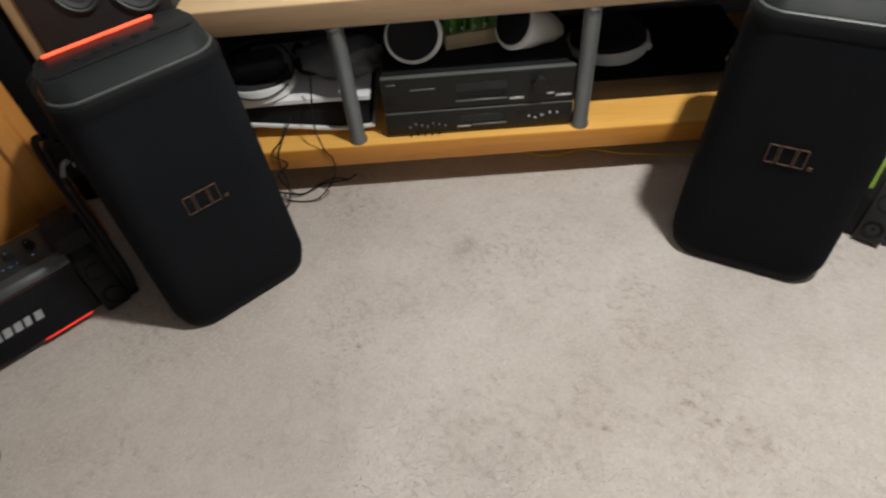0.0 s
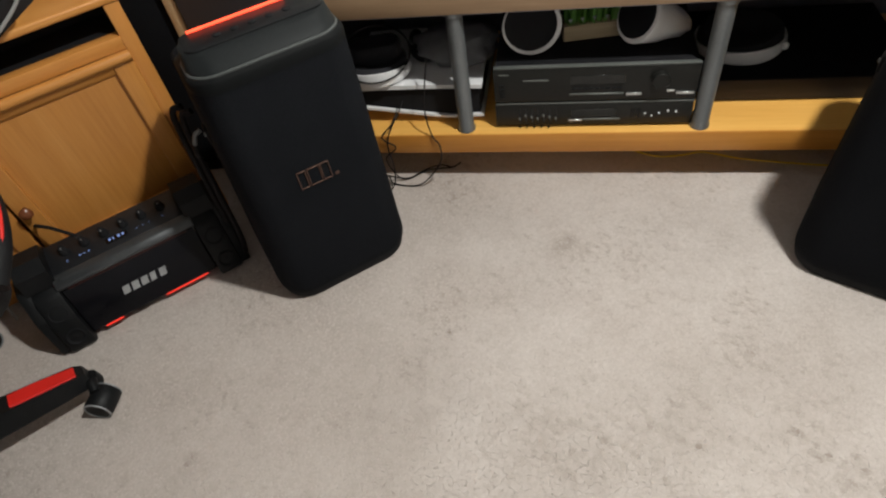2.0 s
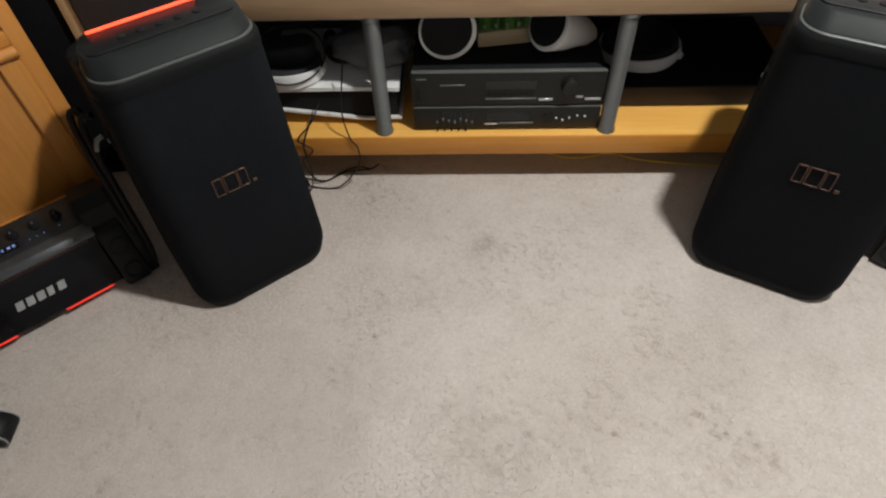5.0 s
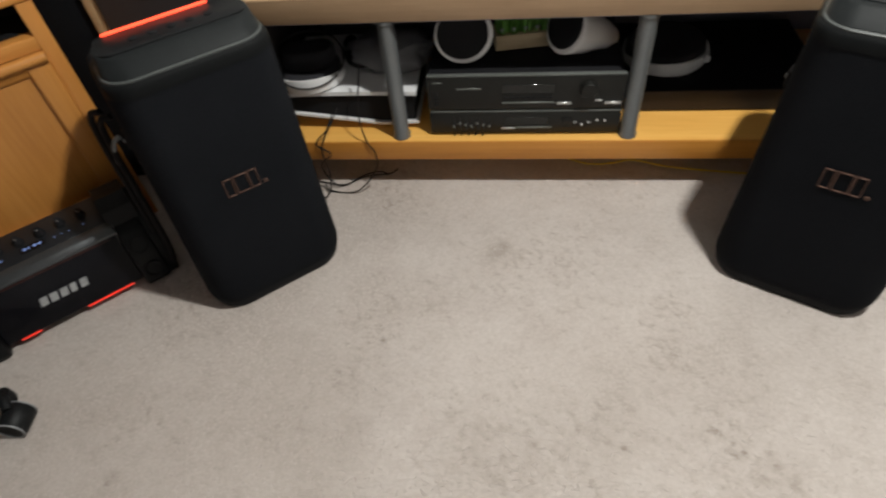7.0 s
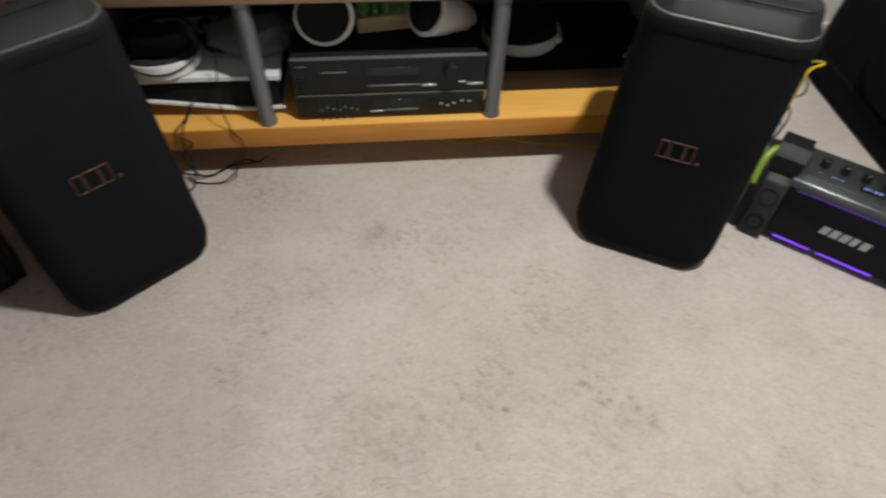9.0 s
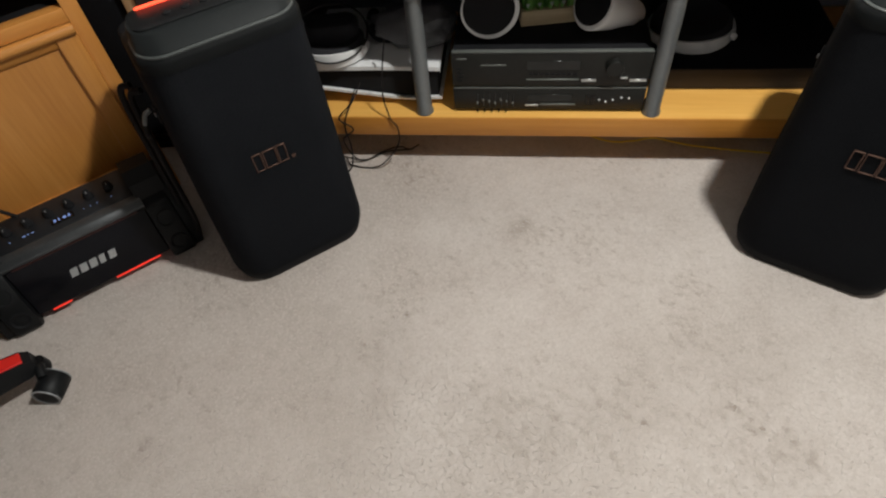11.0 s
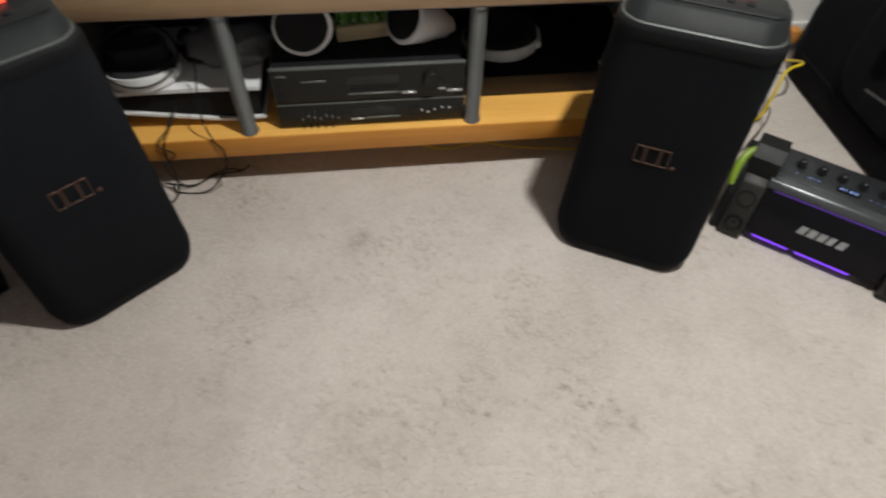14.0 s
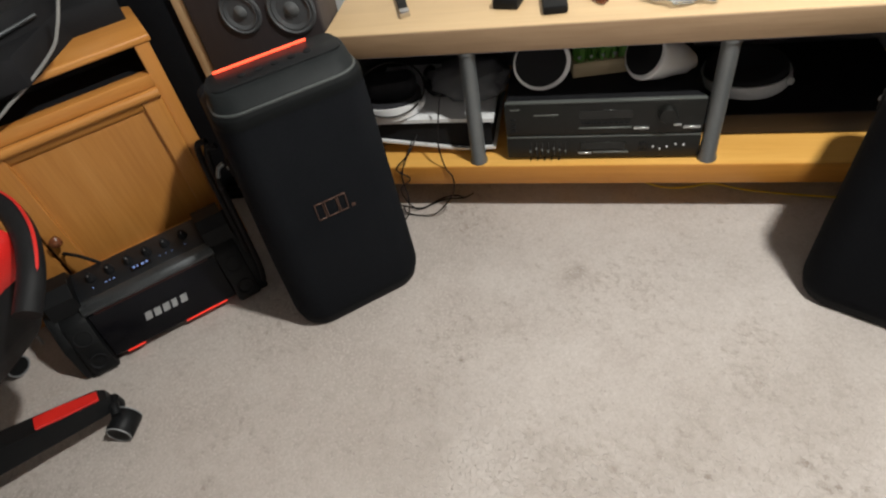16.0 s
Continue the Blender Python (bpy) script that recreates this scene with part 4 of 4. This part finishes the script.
# ---- gaming chair ----
ch = thing("gaming_chair", pose(-1.150, 0.143, 0, 0, 0, 45), "red and black gaming chair on a five-star base", "chair")
part("column", lathe([(0.028, 0.09), (0.028, 0.22), (0.02, 0.225), (0.02, 0.36)], 20), M_PLASTIC, ch)
part("hub", lathe([(0.05, 0.075), (0.055, 0.09), (0.045, 0.13), (0.03, 0.14)], 24), M_PLASTIC, ch)
for k in range(5):
    m = pose(0, 0, 0, 0, 0, 72 * k)
    leg = part("leg", loft([[(x, -w, z), (x, w, z), (x, w * 0.7, z + h), (x, -w * 0.7, z + h)] for x, w, z, h in ((0.03, 0.034, 0.07, 0.06), (0.14, 0.032, 0.066, 0.052), (0.27, 0.028, 0.058, 0.040), (0.315, 0.026, 0.056, 0.034), (0.33, 0.018, 0.058, 0.026))], None, True, True, m), M_PLASTIC, ch)
    part("leg_inlay", loft([[(x, -w, z), (x, w, z), (x, w * 0.85, z + 0.004), (x, -w * 0.85, z + 0.004)] for x, w, z in ((0.205, 0.0165, 0.1080), (0.25, 0.017, 0.1015), (0.317, 0.013, 0.0895))], None, True, True, m), M_RED, leg, "red plastic inlay")
    cm = m @ pose(0.328, -0.046, 0.029, 0, 0, 140)
    part("castor", lathe([(0.016, -0.024), (0.024, -0.024), (0.0265, -0.021), (0.0265, 0.021), (0.024, 0.024), (0.016, 0.024), (0.012, 0.018), (0.002, 0.018)], 28, lathe([(0.002, -0.018), (0.012, -0.018), (0.016, -0.024)], 28, None, cm @ pose(0, 0, 0, 90)), cm @ pose(0, 0, 0, 90)), M_PLASTIC, leg, "dark barrel castor")
    for sy in (-1, 1):
        hoop = [[(r * math.cos(2 * math.pi * i / 28), r * math.sin(2 * math.pi * i / 28), z) for i in range(28)] for r, z in ((0.0225, -0.0012), (0.0258, -0.0012), (0.0258, 0.0012), (0.0225, 0.0012), (0.0225, -0.0012))]
        part("castor_rim", loft(hoop, None, True, False, cm @ pose(0, sy * 0.0240, 0, 90)), M_CONE, leg, "pale castor rim")
    part("castor_hood", lathe([(0.012, 0.0), (0.016, 0.01), (0.014, 0.032)], 14, None, m @ pose(0.33, 0, 0.03)), M_PLASTIC, leg)
    part("castor_fork", tube([m @ Vector(q) for q in ((0.330, 0.0, 0.052), (0.330, -0.020, 0.060), (0.328, -0.040, 0.055))], 0.010, 10, None, 4), M_PLASTIC, leg)
SM = pose(0.045, 0, 0, 0, 0, 45)
seat_rings = []
for z, k, r in ((0.30, 0.72, 0.07), (0.33, 0.93, 0.09), (0.37, 0.99, 0.10), (0.43, 1.0, 0.10), (0.47, 0.99, 0.10), (0.495, 0.93, 0.095), (0.505, 0.80, 0.08)):
    seat_rings.append(rounded(0.52 * k, 0.52 * k, r * k, z, 8))
part("seat", loft(seat_rings, None, True, True, SM), M_LEATHER, ch, "black leatherette seat")
for sy in (-1, 1):
    part("seat_bolster", loft([[(x, sy * (0.205 + 0.062 * math.cos(a)), 0.475 + 0.07 * k * math.sin(a)) for a in [2 * math.pi * i / 14 for i in range(14)]] for x, k in ((-0.22, 0.5), (-0.19, 0.9), (0.0, 1.0), (0.16, 1.0), (0.225, 0.85), (0.25, 0.5))], None, True, True, SM), M_RED, ch, "red leatherette side bolster")
    part("armrest_post", tube([(-0.05, sy * 0.26, 0.42), (-0.05, sy * 0.30, 0.44), (-0.05, sy * 0.305, 0.56), (-0.05, sy * 0.30, 0.66)], 0.018, 10), M_PLASTIC, ch)
    part("armrest_pad", box((-0.16, sy * 0.30 - 0.04, 0.66), (0.09, sy * 0.30 + 0.04, 0.69), 0.012, 3), M_RUBBER, ch)
CI = pose(-1.150, 0.143, 0, 0, 0, 45).inverted()
EDGE = ((-1.03, 0.53, 0.48), (-0.952, 0.500, 0.487), (-0.892, 0.466, 0.490), (-0.828, 0.415, 0.490), (-0.786, 0.360, 0.478), (-0.765, 0.300, 0.455))
part("seat_edge", tube([CI @ Vector(q) for q in EDGE], 0.019, 14), M_LEATHER, ch, "black padded seat edge")
part("piping", tube([CI @ Vector((x + 0.009, y + 0.012, z + 0.012)) for x, y, z in EDGE], 0.0030, 8), M_RED, ch, "thin red piping")
part("backrest", loft([[(-0.21 - 0.25 * (z - 0.46) - dx, y, z) for dx, y in ((0.0, -w), (0.03, -w * 1.05), (0.08, -w), (0.09, 0), (0.08, w), (0.03, w * 1.05), (0.0, w), (-0.01, 0))] for z, w in ((0.44, 0.20), (0.60, 0.25), (0.90, 0.26), (1.08, 0.20), (1.24, 0.15), (1.28, 0.10))]), M_LEATHER, ch, "black leatherette backrest")

# ---- bag and small things by the wall ----
gb = thing("gear_bag", pose(1.30, 1.13, 0), "large black padded gear bag with a red cap", "bag")
part("body", loft([rounded(0.52 * k, 0.63 * k, 0.075 * k, z, 10, 0.262, -0.020) for z, k in ((0.0, 0.94), (0.012, 0.975), (0.06, 1.0), (0.20, 1.01), (0.40, 0.97), (0.55, 0.90), (0.63, 0.78), (0.66, 0.6))]), M_FABRIC, gb)
part("piping", loft([rounded(0.52 * k, 0.63 * k, 0.075 * k, z, 10, 0.262, -0.020) for z, k in ((0.084, 1.0), (0.088, 1.016), (0.096, 1.016), (0.10, 1.0))]), M_FABRIC, gb)
part("front_pocket", loft([rounded(0.30 * k, 0.30 * k, 0.09 * k, h, 8) for h, k in ((0.0, 1.0), (0.012, 1.0), (0.022, 0.93), (0.025, 0.8))], None, True, True, Matrix.Translation((-0.001, -0.11, 0.27)) @ aim((0, 0, 0), (-1, 0, 0.03))), M_FABRIC, gb)
part("label_strip", box((-0.047, -0.004, 0), (0.047, 0.004, 0.002), 0.0006, 1, Matrix.Translation((-0.0265, -0.127, 0.191)) @ aim((0, 0, 0), (-1, 0, 0.03), 10)), M_LABEL, gb, "grey label strip")
part("red_cap", lathe([(0.036, -0.02), (0.040, 0.0), (0.040, 0.02), (0.034, 0.032), (0.015, 0.036), (0.003, 0.036)], 30, None, aim((-0.020, -0.112, 0.328), (-0.93, -0.22, 0.30))), M_DARKRED, gb, "round red cap")
part("red_strap", tube([(0.0, -0.118, 0.34), (0.0, -0.115, 0.40), (0.03, -0.12, 0.47), (0.08, -0.12, 0.58)], 0.030, 12), M_DARKRED, gb, "red strap")
wb = part("wood_block", box((1.357, 1.488, 0.036), (1.390, 1.5258, 0.078), 0.004), M_CABH)
tagged(wb, "small orange wooden block fixed on the skirting", "block")
pd = thing("foot_pedal", pose(1.32, 0.50, 0, 0, 0, -39), "low black rounded pedal lying on the carpet", "pedal")
part("body", loft([rounded(0.16 * k, 0.20 * k, 0.03, z, 6) for z, k in ((0, 0.95), (0.01, 1.0), (0.04, 1.0), (0.055, 0.9))]), M_PLASTIC, pd)
part("plate", box((-0.06, -0.08, 0.054), (0.06, 0.08, 0.062), 0.003), M_RUBBER, pd)

# ---- carpet pile ----
def carpet_pile():
    r = np.random.RandomState(3)
    x0, x1, y0, y1, step = -1.45, 1.55, -0.12, 1.52, 0.0052
    gx, gy = np.meshgrid(np.arange(x0, x1, step), np.arange(y0, y1, step))
    x, y = gx.ravel() + r.uniform(-1, 1, gx.size) * step * 0.6, gy.ravel() + r.uniform(-1, 1, gx.size) * step * 0.6
    keep = ~((y > 1.17) & (np.abs(x) < 0.93)) & ~((x > 1.45) & (y > 0.8)) & ~((x < -1.1) & (y > 0.9))
    x, y = x[keep], y[keep]
    n = len(x)

    def field(scale, seed):
        q = np.random.RandomState(seed)
        f = 0
        for _ in range(7):
            a, p, k = q.uniform(0, 6.28), q.uniform(0, 6.28), scale * q.uniform(0.6, 1.7)
            f = f + np.sin((x * np.cos(a) + y * np.sin(a)) * k + p + 1.5 * np.sin((x * np.sin(a) - y * np.cos(a)) * k * 0.7 + p))
        return f / 7
    turn = 3.2 * field(9, 1) + 1.6 * field(40, 2) + r.uniform(-1, 1, n) * 0.9
    lean = 0.0010 + 0.0003 * field(30, 4) + r.uniform(0, 0.0008, n)
    h = 0.0018 + 0.0002 * field(14, 5) + r.uniform(-0.0003, 0.0003, n)
    w = r.uniform(0.0046, 0.0062, n)
    spin = r.uniform(0, 6.28, n)
    verts = np.empty((n, 7, 3))
    for k in range(3):
        a = spin + k * 2.094
        for j, (s, up, ln) in enumerate(((1.0, 0.0, 0.0), (0.85, 0.70, 0.5))):
            verts[:, j * 3 + k] = np.stack((x + s * w * np.cos(a) + ln * lean * np.cos(turn), y + s * w * np.sin(a) + ln * lean * np.sin(turn), up * h), 1)
    verts[:, 6] = np.stack((x + lean * np.cos(turn), y + lean * np.sin(turn), h), 1)
    base = (np.arange(n) * 7)[:, None]
    tris = np.array([(0, 1, 4), (0, 4, 3), (1, 2, 5), (1, 5, 4), (2, 0, 3), (2, 3, 5), (3, 4, 6), (4, 5, 6), (5, 3, 6)])
    faces = (base[:, :, None] + tris[None]).reshape(-1, 3)
    me = bpy.data.meshes.new("carpet_pile")
    me.vertices.add(n * 7)
    me.vertices.foreach_set("co", verts.astype(np.float32).ravel())
    me.loops.add(len(faces) * 3)
    me.loops.foreach_set("vertex_index", faces.astype(np.int32).ravel())
    me.polygons.add(len(faces))
    me.polygons.foreach_set("loop_start", (np.arange(len(faces)) * 3).astype(np.int32))
    me.update()
    # trodden marks: short dark strokes, gathered in patches
    res = 0.0025
    H, W = int((y1 - y0) / res) + 2, int((x1 - x0) / res) + 2
    raster = np.ones((H, W))
    patch = 0.5 + 0.6 * field(10, 21) + 0.25 * field(26, 22)
    for px, py, rad, more in ((0.47, 0.33, 0.09, 0.6), (-0.06, 0.35, 0.07, 0.4), (0.15, 0.36, 0.09, 0.5), (0.90, 0.437, 0.05, 0.5), (0.37, 0.69, 0.06, 0.4), (0.42, 0.42, 0.07, 0.4), (-0.23, 0.59, 0.05, 0.5), (-0.12, 0.64, 0.05, 0.4), (0.30, 0.95, 0.12, 0.3)):
        patch = patch + more * np.exp(-((x - px) ** 2 + (y - py) ** 2) / rad ** 2)
    pick = r.randint(0, n, 26000)
    for k in pick:
        if r.uniform() > 0.10 + 1.3 * max(0.0, patch[k] - 0.42):
            continue
        ang = r.normal(-0.75, 0.45)
        ln, wd, deep = r.uniform(0.005, 0.011), r.uniform(0.0024, 0.0040), r.uniform(0.04, 0.16) * (0.35 + 1.0 * patch[k])
        ci, cj = int((y[k] - y0) / res), int((x[k] - x0) / res)
        i0, i1, j0, j1 = max(0, ci - 8), min(H, ci + 9), max(0, cj - 8), min(W, cj + 9)
        yy, xx = np.mgrid[i0:i1, j0:j1]
        dx, dy = (xx - cj) * res, (yy - ci) * res
        a, b = dx * np.cos(ang) + dy * np.sin(ang), -dx * np.sin(ang) + dy * np.cos(ang)
        raster[i0:i1, j0:j1] *= 1 - deep * np.exp(-(a / ln) ** 2 - (b / wd) ** 2)
    raster = (2 * raster + np.roll(raster, 1, 0) + np.roll(raster, -1, 0) + np.roll(raster, 1, 1) + np.roll(raster, -1, 1)) / 6
    nap = 1 / (1 + np.exp((x + 0.215 + 0.03 * field(12, 31)) / 0.014))
    stain = 1 - 0.10 * nap - 0.06 * np.clip(field(6, 8) * 2.2, 0, 1) - 0.05 * np.clip(field(18, 9) * 2, 0, 1)
    for sx, sy, rad, deep in ((0.0, 0.82, 0.030, 0.22), (0.02, 0.835, 0.014, 0.2), (0.476, 0.326, 0.04, 0.07), (0.50, 0.33, 0.008, 0.26), (0.455, 0.33, 0.009, 0.2), (0.47, 0.36, 0.008, 0.2), (-0.16, 0.66, 0.06, 0.10), (0.10, 0.60, 0.05, 0.06), (0.66, 0.50, 0.05, 0.08)):
        d2 = ((x - sx + 0.012 * field(60, 11)) ** 2 + (y - sy + 0.012 * field(70, 12)) ** 2) / rad ** 2
        stain *= 1 - deep * np.exp(-d2)
    at_mark = raster[((y - y0) / res).astype(int).clip(0, H - 1), ((x - x0) / res).astype(int).clip(0, W - 1)]
    tone = np.clip(stain * at_mark * r.uniform(0.94, 1.055, n) * (1 + 0.02 * field(260, 41)), 0.2, 1.12)
    col = np.ones((n * 7, 4), np.float32)
    col[:, :3] = np.stack([np.repeat(tone ** e, 7) for e in (0.93, 1.03, 1.13)], 1)
    at = me.color_attributes.new("yarn", "FLOAT_COLOR", "POINT")
    at.data.foreach_set("color", col.ravel())
    me.materials.append(M_PILE)
    ob = new("carpet_pile", me)
    ob.parent = FLOOR
    return tagged(ob, "short beige twisted carpet yarn", "", "", "stuff")


carpet_pile()
